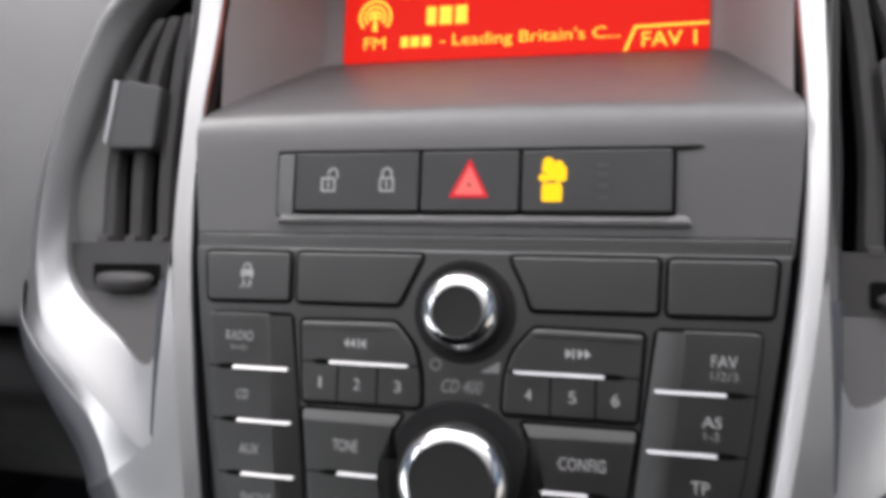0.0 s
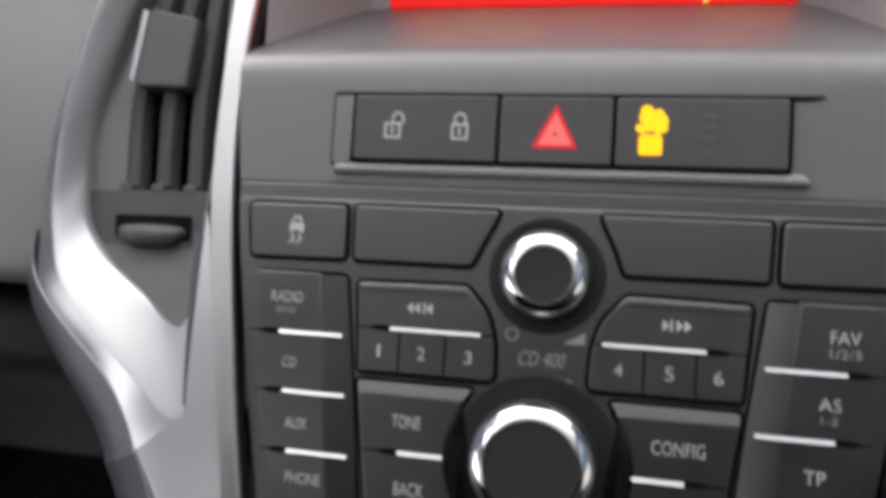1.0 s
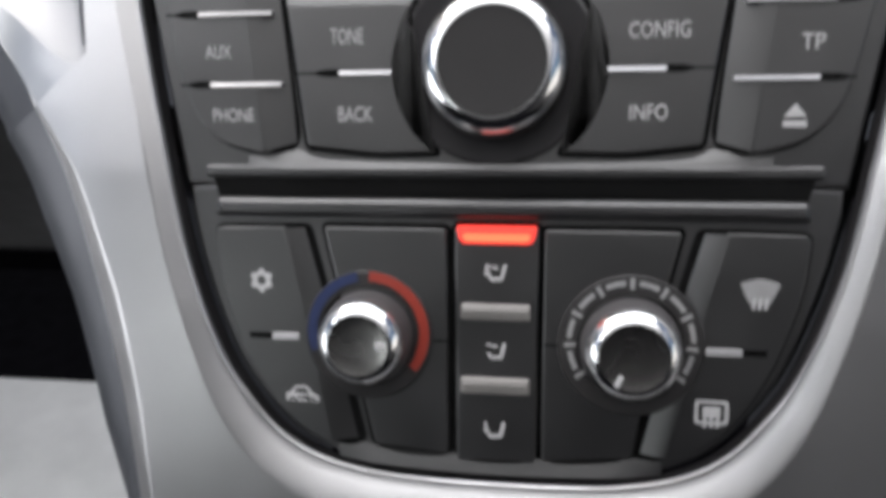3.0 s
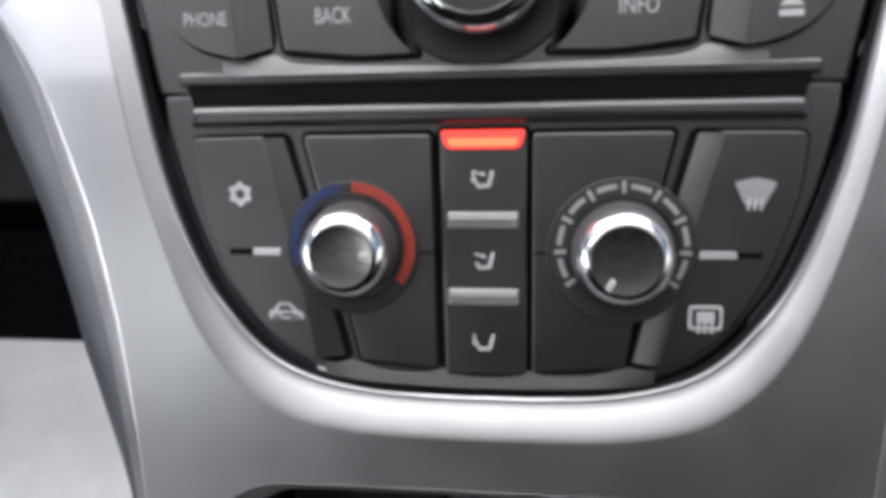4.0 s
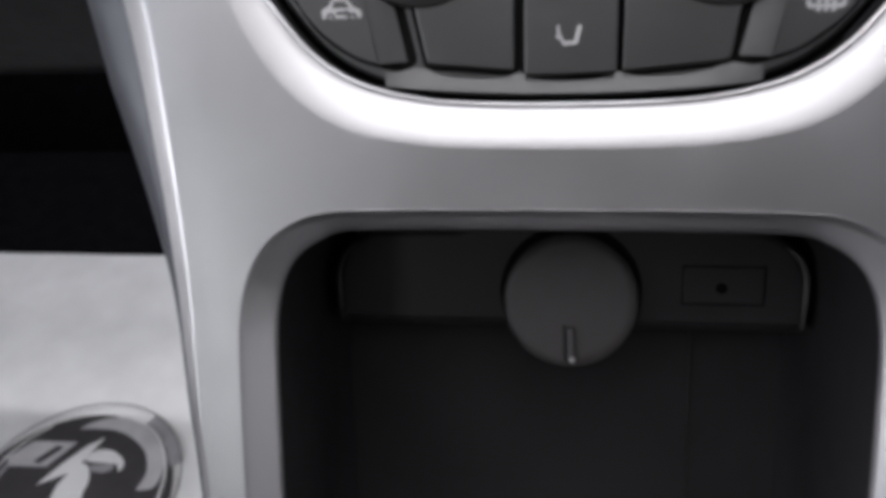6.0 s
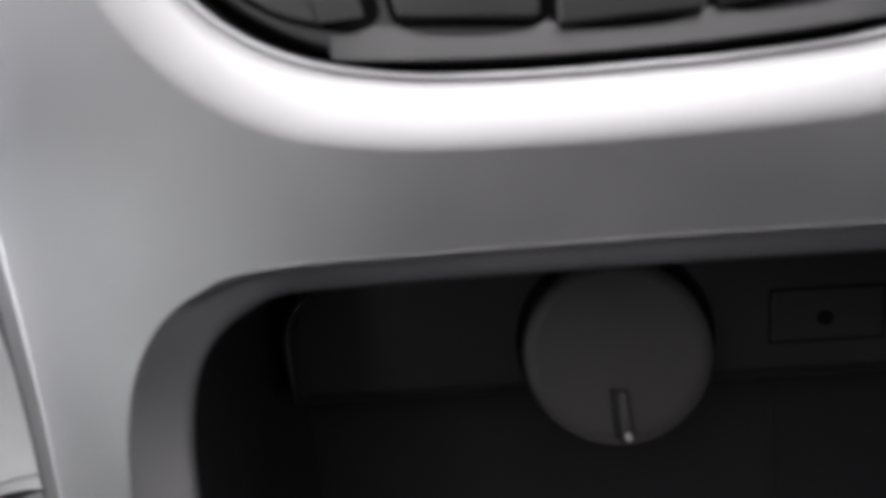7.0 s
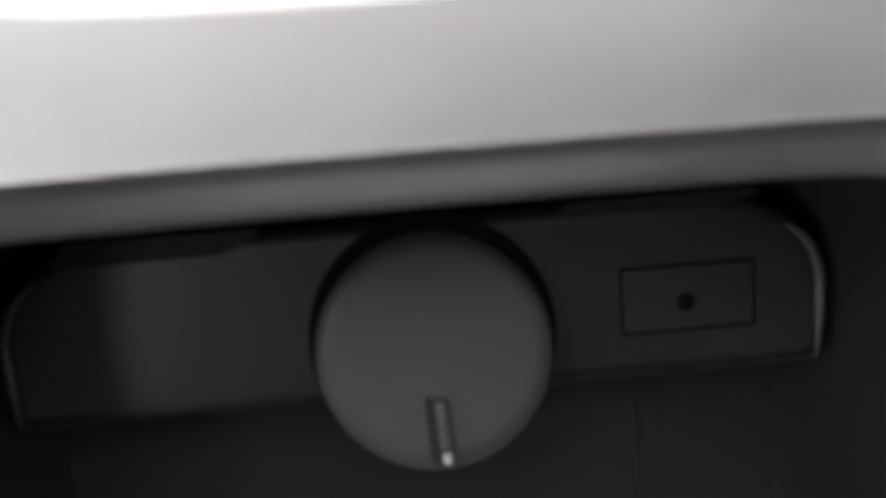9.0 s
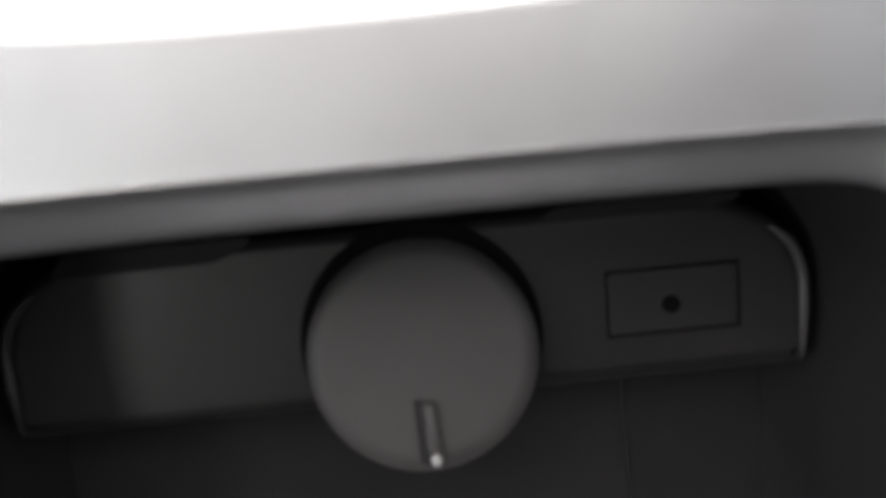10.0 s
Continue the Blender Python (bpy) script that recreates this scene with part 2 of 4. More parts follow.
def slab(outline, front, back, edge=0.5, crown=0.0):
    """A pad with the given outline, its front edge rounded; front is a depth or a function of (u, v)."""
    at = front if callable(front) else (lambda u, v: front)
    rings = [[(u, back, v) for u, v in outline], [(u, at(u, v) + edge, v) for u, v in outline]]
    for inset, deep in ((0.12, 0.55), (0.45, 0.14), (1.0, 0.0), (1.25, 0.0)):
        rings.append([(u, at(u, v) + edge * deep, v) for u, v in grown(outline, -edge * inset)])
    return loft(rings, True, True, True)


def sloped(v_low, d_low, v_high, d_high):
    """A front that leans: depth d_low at v_low, d_high at v_high."""
    return lambda u, v: d_low + (d_high - d_low) * (v - v_low) / (v_high - v_low)


def turned(profile, cu, cv, seg=64, tilt=0.0, at=0.0, lid=True):
    """A body of revolution about an axis into the dashboard: profile of (radius, d)."""
    rings = [[(cu + r * math.cos(2 * math.pi * k / seg), d, cv + r * math.sin(2 * math.pi * k / seg)) for k in range(seg)] for r, d in profile]
    bm = loft(rings, True, lid and profile[0][0] > 0.01, lid and profile[-1][0] > 0.01)
    if tilt:
        c = Vector((cu, at, cv))
        bmesh.ops.rotate(bm, verts=bm.verts, cent=c, matrix=Matrix.Rotation(radians(tilt), 3, "X"))
    return bm


def flat(outline, front, thick=0.15):
    """A thin printed or inlaid shape."""
    return loft([[(u, front + thick, v) for u, v in outline], [(u, front, v) for u, v in outline]], True, True, True)


def ring_shape(cu, cv, r0, r1, a0, a1, front, thick=0.2, n=24):
    return flat(arc(cu, cv, r1, a0, a1, n) + arc(cu, cv, r0, a1, a0, n), front, thick)


def box(u0, u1, v0, v1):
    return [(u0, v0), (u1, v0), (u1, v1), (u0, v1)]


def words(string, u, v, width, height, front, slant=0.0):
    """Lettering in the built-in font, centred on (u, v), as a bmesh."""
    data = bpy.data.curves.new("words", "FONT")
    data.body, data.align_x, data.extrude, data.resolution_u = string, "CENTER", 0.0, 3
    tmp = new("words", data)
    bpy.context.view_layer.update()
    me = bpy.data.meshes.new_from_object(tmp.evaluated_get(bpy.context.evaluated_depsgraph_get()))
    bpy.data.objects.remove(tmp)
    bm = bmesh.new()
    bm.from_mesh(me)
    bpy.data.meshes.remove(me)
    xs, ys = [q.co.x for q in bm.verts], [q.co.y for q in bm.verts]
    w, h = max(xs) - min(xs), max(ys) - min(ys)
    for q in bm.verts:
        fx, fy = (q.co.x - min(xs)) / w - 0.5, (q.co.y - min(ys)) / h - 0.5
        q.co = (u + fx * width + fy * slant, front, v + fy * height)
    return bm


def mirrored(points):
    return [(-p[0], *p[1:]) for p in points]

# ---- the car around: closes the place ----


def world_box(name, lo, hi, mat, label, category):
    bm = bmesh.new()
    bmesh.ops.create_cube(bm, size=1.0)
    for v in bm.verts:
        v.co = [lo[k] + (v.co[k] + 0.5) * (hi[k] - lo[k]) for k in range(3)]
    me = bpy.data.meshes.new(name)
    bm.to_mesh(me)
    bm.free()
    me.materials.append(mat)
    return tagged(new(name, me), label, category, "", "structure")


def big_sheet(name, half, z, mat, label, category):
    me = bpy.data.meshes.new(name)
    me.from_pydata([(-half, -half, z), (half, -half, z), (half, half, z), (-half, half, z)], [], [(0, 1, 2, 3)])
    me.materials.append(mat)
    return tagged(new(name, me), label, category, "", "structure")


big_sheet("ground", 400.0, -0.28, ASPHALT, "grey asphalt ground outside the car", "ground")
world_box("floor", (-0.74, -1.6, -0.05), (0.74, 0.62, 0.0), CARPET, "black carpeted floor of the car", "floor")
world_box("wall_front", (-0.74, 0.62, -0.05), (0.74, 0.66, 0.74), CARPET, "black bulkhead ahead of the footwells", "wall")
world_box("wall_near_side", (-0.80, -1.6, -0.05), (-0.74, -0.66, 0.62), CARPET, "black door trim below the window", "wall")
world_box("wall_near_side_sill", (-0.80, -0.66, -0.05), (-0.74, -0.02, 0.30), CARPET, "black sill below an assumed open door", "wall")
world_box("wall_near_side_front", (-0.80, -0.02, -0.05), (-0.74, 0.66, 0.78), CARPET, "black trim ahead of an assumed open door", "wall")
world_box("wall_off_side", (0.74, -1.6, -0.05), (0.80, -0.62, 0.78), CABIN, "dark grey door trim below the window", "wall")
world_box("wall_off_side_sill", (0.74, -0.62, -0.05), (0.80, 0.02, 0.30), CABIN, "dark grey sill below an assumed open door", "wall")
world_box("wall_off_side_front", (0.74, 0.02, -0.05), (0.80, 0.66, 0.78), CABIN, "dark grey trim ahead of an assumed open door", "wall")
world_box("wall_back", (-0.80, -1.66, -0.05), (0.80, -1.6, 1.22), CARPET, "dark rear end of the cabin", "wall")
world_box("ceiling", (-0.80, -1.66, 1.20), (0.80, 0.12, 1.25), ROOFING, "pale fabric headlining of the car", "ceiling")
# Unseen pieces, added to block sky and lamp light reflected in the trim.
world_box("pillar_near_side_blocker", (-0.80, -1.06, 0.62), (-0.73, -0.66, 1.20), CABIN, "dark grey unseen door pillar that blocks light", "pillar")
world_box("wall_near_side_blocker", (-0.80, -1.6, 0.94), (-0.74, -1.06, 1.20), CABIN, "dark grey unseen panel that blocks light above the rear window", "wall")
world_box("pillar_off_side", (0.72, -0.98, 0.70), (0.80, -0.86, 1.20), CABIN, "dark grey unseen door pillar that blocks light", "pillar")
world_box("pillar_off_side_blocker", (0.74, -1.6, 0.78), (0.80, -1.02, 1.20), CABIN, "dark grey unseen panel that blocks light at the rear", "pillar")

# ---- dashboard skin, in the console's frame ----
U = (1, -1)


def dash_side(s):
    """The soft skin beside the air vent, running out to the door."""
    prof = [(166, 62), (167, 30), (172, 19), (190, 15), (220, 13), (260, 15), (300, 20), (340, 32), (365, 60), (372, 120)]
    rings = []
    for u, back in ((150, 12), (180, 4), (220, 6), (300, 14), (420, 30), (600, 60), (800, 90)):
        rings.append([(s * u, d + back, v) for v, d in curve(prof, 4)])
    return loft(rings)


fixed("dashboard_near_side", dash_side(-1), DASH, "soft grained charcoal dashboard skin beside the air vent", "dashboard")
fixed("dashboard_off_side", dash_side(1), DASH, "soft grained charcoal dashboard skin beside the air vent", "dashboard")


def dash_top():
    prof = [(8, 372), (9, 384), (18, 394), (40, 400), (95, 404), (200, 390), (420, 340)]
    return loft([[(u, d, v) for d, v in curve(prof, 4)] for u in (-150, -108, -60, 0, 60, 108, 150)])


fixed("dashboard_hood", dash_top(), DASH, "grained charcoal cowl over the display", "dashboard")


def lower_dash(s):
    """The lower dashboard: a rounded shoulder under the skin, then the glovebox front leaning away to its bottom edge."""
    prof = [(75, 164), (52, 163), (44, 157), (43, 148), (52, 130), (110, 108), (200, 72), (286, 36), (294, 30), (302, 34), (330, 60)]
    rings = []
    for u in (128, 150, 175, 200, 260, 420, 800):
        rings.append([(s * u, d + 0.02 * (u - 150), v) for d, v in curve(prof, 4)])
    return loft(rings)


def lower_thing(s):
    t = thing("glovebox" if s < 0 else "knee_panel", (s * 300, 120, 100), "dark grey moulded lower dashboard panel above the footwell", "dashboard panel")
    part("front", lower_dash(s), LOWER, t)
    part("shadow_gap", loft([[(s * u, 70 + 0.02 * (u - 150), v) for v in (150, 182)] for u in (128, 800)]), GAP, t)


for side in (-1, 1):
    lower_thing(side)

# ---- silver console trim ----
INNER = [(102.0, 23.0, 390), (103.6, 20.0, 300), (105.6, 13.0, 250), (103.6, 7.0, 205), (96.7, 3.4, 150), (90.5, 1.5, 110), (84.5, 1.0, 76), (76, 1.0, 50),
         (68, 1.0, 36.5), (59, 1.0, 26.5), (48, 1.0, 20.3), (33, 1.0, 16.8), (16, 1.0, 15.6), (0, 1.0, 15.4)]
CREST = [(111, 15.0, 390), (111.5, 12.0, 300), (111.5, 5.5, 250), (109.6, -0.2, 200), (102.6, -3.6, 150), (95.6, -5.4, 110), (89.9, -5.8, 75), (81.8, -6.0, 45.5),
         (74.2, -6.0, 28.6), (64.6, -6.0, 16.9), (52, -6.0, 9.4), (35, -6.0, 6.0), (16, -6.0, 5.0), (0, -6.0, 4.8)]


def full(half, per=5):
    """The whole U-shaped line from its right half."""
    right = curve(half, per)
    return mirrored(right) + right[::-1][1:]


trim = thing("console_trim", (0, -6, 0), "satin silver painted trim framing the centre console", "console trim")
inner, crest = full(INNER), full(CREST)
bevel = []
for s, lift, steep in ((0.0, 1.35, 1.35), (0.0, 1.0, 1.0), (0.0, 0.72, 0.52), (0.025, 0.60, 0.35), (0.07, 0.57, 0.31), (0.11, 0.61, 0.335), (0.14, 0.61, 0.335), (0.3, 0.45, 0.265), (0.5, 0.28, 0.18), (0.7, 0.135, 0.10), (0.86, 0.045, 0.043), (0.95, 0.010, 0.01), (1.0, 0.0, 0.0)):
    ring = []
    for a, b in zip(inner, crest):
        k = min(1.0, max(0.0, (a[2] - 17.5) / 45))
        f = lift + (steep - lift) * k
        ring.append((a[0] + (b[0] - a[0]) * s, b[1] + (a[1] - b[1]) * f, a[2] + (b[2] - a[2]) * s))
    bevel.append(ring)
# Dark colour here stands for the shadow gap and stops the screen's red reflection.
part("inner_wall", loft(bevel[:3]), RUBBER, trim, "inner wall of the trim, coloured dark as a shadow gap", 60)
part("inner_bevel", loft(bevel[2:]), SILVER, trim, "polished silver bevel with a bright bead", 60)


SIDE = [(126.6, 117.5), (122.8, 108.0), (119.2, 96), (115.2, 77), (108.3, 36), (103.6, 0), (101.0, -28), (98.4, -60), (94.2, -98), (90, -190)]
SIDE_V, SIDE_U = [p[1] for p in SIDE][::-1], [p[0] for p in SIDE][::-1]


def face_depth(u, v):
    d = -6.0
    if v < 0:
        d -= 0.0008 * v * v if v > -80 else 5.12 + 0.128 * (-80 - v)
    if v > 100:
        d += min(5.0, 0.05 * (v - 100))
    edge = float(np.interp(v, SIDE_V, SIDE_U))
    soft = min(1.3, max(0.0, (abs(u) - edge + 19) / 19))
    return d + 1.0 * soft * soft * min(1.0, max(0.0, (150 - v) / 40))


MOUTH = [(0, -9.5), (30, -9.6), (57, -10.2), (67, -13), (74, -17.7), (79, -25), (82, -35), (83.2, -50), (82.6, -90), (81, -135), (80, -148), (70, -158), (50, -162), (0, -163)]


def closed_half(half, per=4):
    right = curve(half, per)
    return right + mirrored(right)[::-1][1:-1]


mouth = closed_half(MOUTH)
side = curve(SIDE, 6)


def chamfer_width(v):
    return float(np.interp(v, (-190, -73, -36, 0, 35, 63, 100, 117.5), (2.0, 3.0, 5.2, 6.4, 8.4, 8.6, 5.0, 0.3)))


side_in = [(u - chamfer_width(v), v) for u, v in side]
rim_line = curve([(110.5, -4.5, 131), (110.9, -3.5, 150), (110.6, -2.3, 175), (109.9, -1.3, 195)], 5)
crest_low = [(p[0], p[2]) for p in crest if p[2] < 192]
inner_side = [(p[0], p[2]) for p in rim_line]
outer = crest_low + inner_side[::-1] + side_in + mirrored(side_in)[::-1] + mirrored(inner_side)


def face_fill():
    bm = bmesh.new()
    edges = []
    for loop in (outer, mouth):
        vs = [bm.verts.new((u, face_depth(u, v), v)) for u, v in loop]
        edges += [bm.edges.new((vs[i], vs[(i + 1) % len(vs)])) for i in range(len(vs))]
    bmesh.ops.triangle_fill(bm, use_beauty=True, use_dissolve=False, edges=edges, normal=(0, -1, 0))
    for k in range(-180, 120, 8):
        bmesh.ops.bisect_plane(bm, geom=bm.verts[:] + bm.edges[:] + bm.faces[:], plane_co=(0, 0, k), plane_no=(0, 0, 1))
    for k in list(range(84, 128, 2)) + list(range(-126, -82, 2)):
        bmesh.ops.bisect_plane(bm, geom=bm.verts[:] + bm.edges[:] + bm.faces[:], plane_co=(k, 0, 0), plane_no=(1, 0, 0))
    bmesh.ops.remove_doubles(bm, verts=bm.verts, dist=0.08)
    bmesh.ops.dissolve_degenerate(bm, dist=0.03, edges=bm.edges)
    for v in bm.verts:
        v.co.y = face_depth(v.co.x, v.co.z)
    return bm


face = part("face", face_fill(), SILVER, trim, "", 180)
normals = []
for v in face.data.vertices:
    u, w = v.co.x * 1000, v.co.z * 1000
    normals.append(Vector((face_depth(u + 0.5, w) - face_depth(u - 0.5, w), -1.0, face_depth(u, w + 0.5) - face_depth(u, w - 0.5))).normalized())
face.data.normals_split_custom_set_from_vertices(normals)
lip = []


def set_in(by):
    """The mouth's line moved inward, less so at the sides than at the top."""
    wide, slim = grown(mouth, -by), grown(mouth, -by * 1.06)
    out = []
    for (u, v), p, q in zip(mouth, wide, slim):
        k = min(1.0, max(0.0, (abs(u) - 58) / 20))
        out.append((p[0] + (q[0] - p[0]) * k, p[1] + (q[1] - p[1]) * k))
    return out


for inset, deep in ((-0.5, 0.35), (-0.08, -0.03), (0.25, 0.25), (0.5, 0.9), (0.9, 2.4), (1.4, 4.2), (1.9, 5.2), (2.7, 6.1), (4.2, 7.5), (5.7, 8.9), (6.7, 10.2), (7.25, 12.0), (7.45, 14.0), (7.3, 16.0)):
    plain = float(np.interp(inset, (0.25, 0.7, 1.1, 2.4, 4.0, 5.6, 6.9, 7.35), (0.05, 0.45, 1.0, 3.2, 6.0, 8.8, 11.2, 12.4))) if 0 < inset < 7.3 else deep
    ring = []
    for (u, v), (p, q) in zip(set_in(inset), mouth):
        k = min(1.0, max(0.0, (abs(p) - 58) / 20))
        ring.append((u, face_depth(p, q) + (deep + (plain - deep) * k) * (1 - 0.45 * k), v))
    lip.append(ring)
part("mouth_lip", loft(lip, True), LIP, trim, "rounded silver lip of the storage tray", 60)
EDGE = [(184, 12, 187), (182.6, 10.0, 175.5), (175.0, 7.5, 164.4), (158.6, 4.6, 150.4), (142.6, 1.8, 138.0), (132.0, -1.5, 126.0), (126.6, -4.1, 117.5)]
edge_run = [(u, face_depth(u - chamfer_width(v), v) + 0.66 * chamfer_width(v), v) for u, v in side]
flank_line = curve(EDGE, 5)[:-1] + edge_run
for s in U:
    rows = []
    for k, fall in ((-0.05, -0.004), (0.0, 0.0), (0.06, 0.02), (0.14, 0.09), (0.5, 0.46), (1.0, 1.0)):
        ring = []
        for (u, v), (e, d, v1) in zip(side_in, edge_run):
            d0 = face_depth(u, v)
            ring.append((s * (u + (e - u) * k), d0 + (d - d0) * fall, v))
        rows.append(ring)
    part("side_chamfer", loft(rows), SILVER, trim, "silver chamfer along the outer edge", 60)
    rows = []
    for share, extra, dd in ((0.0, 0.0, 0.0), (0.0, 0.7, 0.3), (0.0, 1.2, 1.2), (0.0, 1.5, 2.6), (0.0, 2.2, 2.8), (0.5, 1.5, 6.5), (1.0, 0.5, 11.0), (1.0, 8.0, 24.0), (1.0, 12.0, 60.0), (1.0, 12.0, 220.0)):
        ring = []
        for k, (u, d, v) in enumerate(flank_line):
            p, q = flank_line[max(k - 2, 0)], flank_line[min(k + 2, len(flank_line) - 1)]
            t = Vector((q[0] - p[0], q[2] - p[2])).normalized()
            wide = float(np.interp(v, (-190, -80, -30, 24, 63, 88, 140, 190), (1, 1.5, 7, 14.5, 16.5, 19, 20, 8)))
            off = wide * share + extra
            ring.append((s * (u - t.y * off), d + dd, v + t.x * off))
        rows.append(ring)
    part("side_flank", loft(rows), FLANK, trim, "silver flank of the console, coloured dark for its shade", 50)
    spine = [q for q in flank_line if q[2] > -70]
    rows = []
    for k, (u, d, v) in enumerate(spine):
        p, q = spine[max(k - 1, 0)], spine[min(k + 1, len(spine) - 1)]
        t = Vector((q[0] - p[0], q[2] - p[2])).normalized()
        r = 0.45 * min(1.0, 0.2 + k / 8) * float(np.interp(v, (-70, 45, 95), (0.3, 0.4, 1.0)))
        rows.append([(s * (u - t.y * (0.5 + r * math.cos(a))), d + 0.4 - r * math.sin(a), v + t.x * (0.5 + r * math.cos(a))) for a in [2 * math.pi * n / 10 for n in range(10)]])
    part("edge_bead", loft(rows, True), VENT_SILVER, trim, "thin bright bead along the edge", 60)
    # A dark strip draws the soft shadow between leg and vent frame.
    seam_line = curve([(110.7, -4.4, 133), (111.0, -3.4, 150), (110.9, -2.6, 168), (110.4, -1.6, 188)], 5)
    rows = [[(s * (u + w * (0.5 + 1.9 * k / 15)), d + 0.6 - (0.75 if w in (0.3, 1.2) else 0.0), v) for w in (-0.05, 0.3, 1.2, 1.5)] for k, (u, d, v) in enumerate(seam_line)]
    part("joint", loft(rows), FLANK, trim, "shadow beside the vent frame, drawn as a dark strip")

# ---- air vents with their silver frames ----
OPENING = [(116, 0, 158), (138, 8.5, 167.5), (162, 14, 185), (168, 16, 205), (167.6, 17, 228), (161.5, 18, 253), (153.5, 18, 277), (144.0, 17.5, 293.5), (132.5, 16, 305), (117, 16, 314), (113.4, 10, 250), (113.8, 5, 200)]
RIM = [(110.5, -4.5, 131), (135, -3.0, 143.5), (162, 1, 166.5), (172, 5, 188), (174.0, 6, 209), (172.5, 6.5, 232), (167.0, 8, 257), (158.5, 9, 282), (148.5, 9.5, 300), (119, 13, 332), (111.5, 5.5, 250), (109.9, -0.7, 195)]
OUTSIDE = [(126.6, -4.1, 117.5), (142.6, 1.8, 138.0), (175.0, 7.5, 164.4), (182.5, 12, 187), (182.5, 13, 209), (180.3, 13, 231), (174.0, 14, 254), (165.0, 15, 280), (154.0, 15, 301), (119, 15, 344)]


def vent(s):
    t = thing("air_vent", (s * 138, 15, 220), "charcoal air vent with curved vanes in a silver frame", "air vent", "dashboard air vents")
    hole, rim = [curve([(s * u, d, v) for u, d, v in loop], 6, True) for loop in (OPENING, RIM)]
    rim = rim[:66] + [(s * p[0], p[1], p[2]) for p in curve([(109.9, -1.3, 195), (110.6, -2.3, 175), (110.9, -3.5, 150), (110.5, -4.5, 131)], 2)[:6]]
    rows = []
    for k, bulge in ((-0.10, 0.0), (0.0, 0.0), (0.05, 0.35), (0.12, 0.45), (0.4, 0.5), (0.75, 0.5), (0.93, 0.42), (1.0, 0.0)):
        rows.append([(a[0] + (b[0] - a[0]) * max(k, 0), a[1] + (b[1] - a[1]) * max(k, 0) - bulge * min(1.0, i / 9, (len(hole) - i) / 14) + (14 if k < 0 else 0), a[2] + (b[2] - a[2]) * max(k, 0)) for i, (a, b) in enumerate(zip(hole, rim))])
    part("frame", loft(rows, True), VENT_SILVER, t, "satin silver vent frame", 60)
    out = curve([(s * u, d, v) for u, d, v in OUTSIDE], 6)
    top = curve([(s * u, d, v) for u, d, v in RIM], 6, True)[:len(out)]
    rows = []
    for k, bulge in ((0.0, 0.0), (0.15, 0.5), (0.4, 0.9), (0.7, 1.1), (1.0, 0.0)):
        rows.append([(a[0] + (b[0] - a[0]) * k, a[1] + (b[1] - a[1]) * k - bulge * min(1.0, (i / 18) ** 2), a[2] + (b[2] - a[2]) * k) for i, (a, b) in enumerate(zip(top, out))])
    flank = part("frame_flank", loft(rows), SILVER, t, "", 180)
    n_row, blended = len(out), []
    for v in flank.data.vertices:
        i, n, across = v.index % n_row, v.normal.copy(), (0.0, 0.15, 0.4, 0.7, 1.0)[v.index // n_row]
        like = Vector((s * (0.02 + 0.22 * across), -1.0, 0.04 - 0.06 * across)).normalized()
        k = max(0.0, 1 - i / 9)
        k = k * k * (3 - 2 * k)
        blended.append((n * (1 - k) + like * k).normalized())
    flank.data.normals_split_custom_set_from_vertices(blended)
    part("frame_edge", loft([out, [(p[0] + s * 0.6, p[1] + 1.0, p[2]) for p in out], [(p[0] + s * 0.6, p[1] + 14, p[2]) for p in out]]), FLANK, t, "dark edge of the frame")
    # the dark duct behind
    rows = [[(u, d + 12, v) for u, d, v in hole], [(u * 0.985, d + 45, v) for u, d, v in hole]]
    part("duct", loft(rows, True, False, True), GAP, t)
    # the plain panel under the vanes, with its wheel in a slot
    upper = [(s * u, v) for u, v in ((113.0, 183.6), (166, 183.6), (170, 198), (168, 203), (113.0, 204))]
    part("lower_panel", slab(rounded(upper, [0, 0, 2, 2, 0.5]), 17.4, 27, 0.3), VANE, t, "", 20)
    slope = [(s * u, v) for u, v in ((113.0, 150.0), (140, 163.5), (167, 183.6), (113.0, 183.6))]
    part("panel_slope", slab(slope, lambda u, v: 17.4 - 12.8 * (183.6 - v) / 27, 29, 0.15), VANE, t, "", 20)
    slot = [(s * u, v) for u, v in ((126, 186.0), (155.5, 186.0), (156.2, 194.4), (126, 194.8))]
    part("wheel_slot", flat(rounded(slot, 1.5), 16.7, 0.6), GAP, t)
    wheel = []
    for k in range(17):
        x = -1 + 2 * k / 16
        w = math.sqrt(max(0.0, 1 - abs(x) ** 2.6))
        wheel.append([(s * (141 + 13 * x), 16.5 - 5 * w * math.cos(a), 189.0 + 4.2 * (0.15 + w * 0.85) * math.sin(a) - 1.6 * w) for a in [math.pi * (q / 8 - 0.5) for q in range(9)]])
    part("thumb_wheel", loft(wheel), VANE, t, "dark grey thumb wheel")
    # vanes: long blades that follow the frame's curve
    for k in range(4):
        f, low = k / 3, 115.5 + 12.6 * k
        spine = curve([(s * low, 204.0), (s * (low + 0.6), 233), (s * (low - 2.5 * f), 256), (s * (low - 9 * f), 279), (s * (low - 18 * f), 297 - 2 * f)], 5)
        rows = []
        for w, d in ((-4.1, 25), (-3.8, 22), (-2.6, 20), (0.0, 19.2), (2.6, 20.3), (3.7, 23), (4.0, 40)):
            rows.append([(u + s * w, d + 0.8 * f, v) for u, v in spine])
        part("vane", loft(rows), VANE, t)
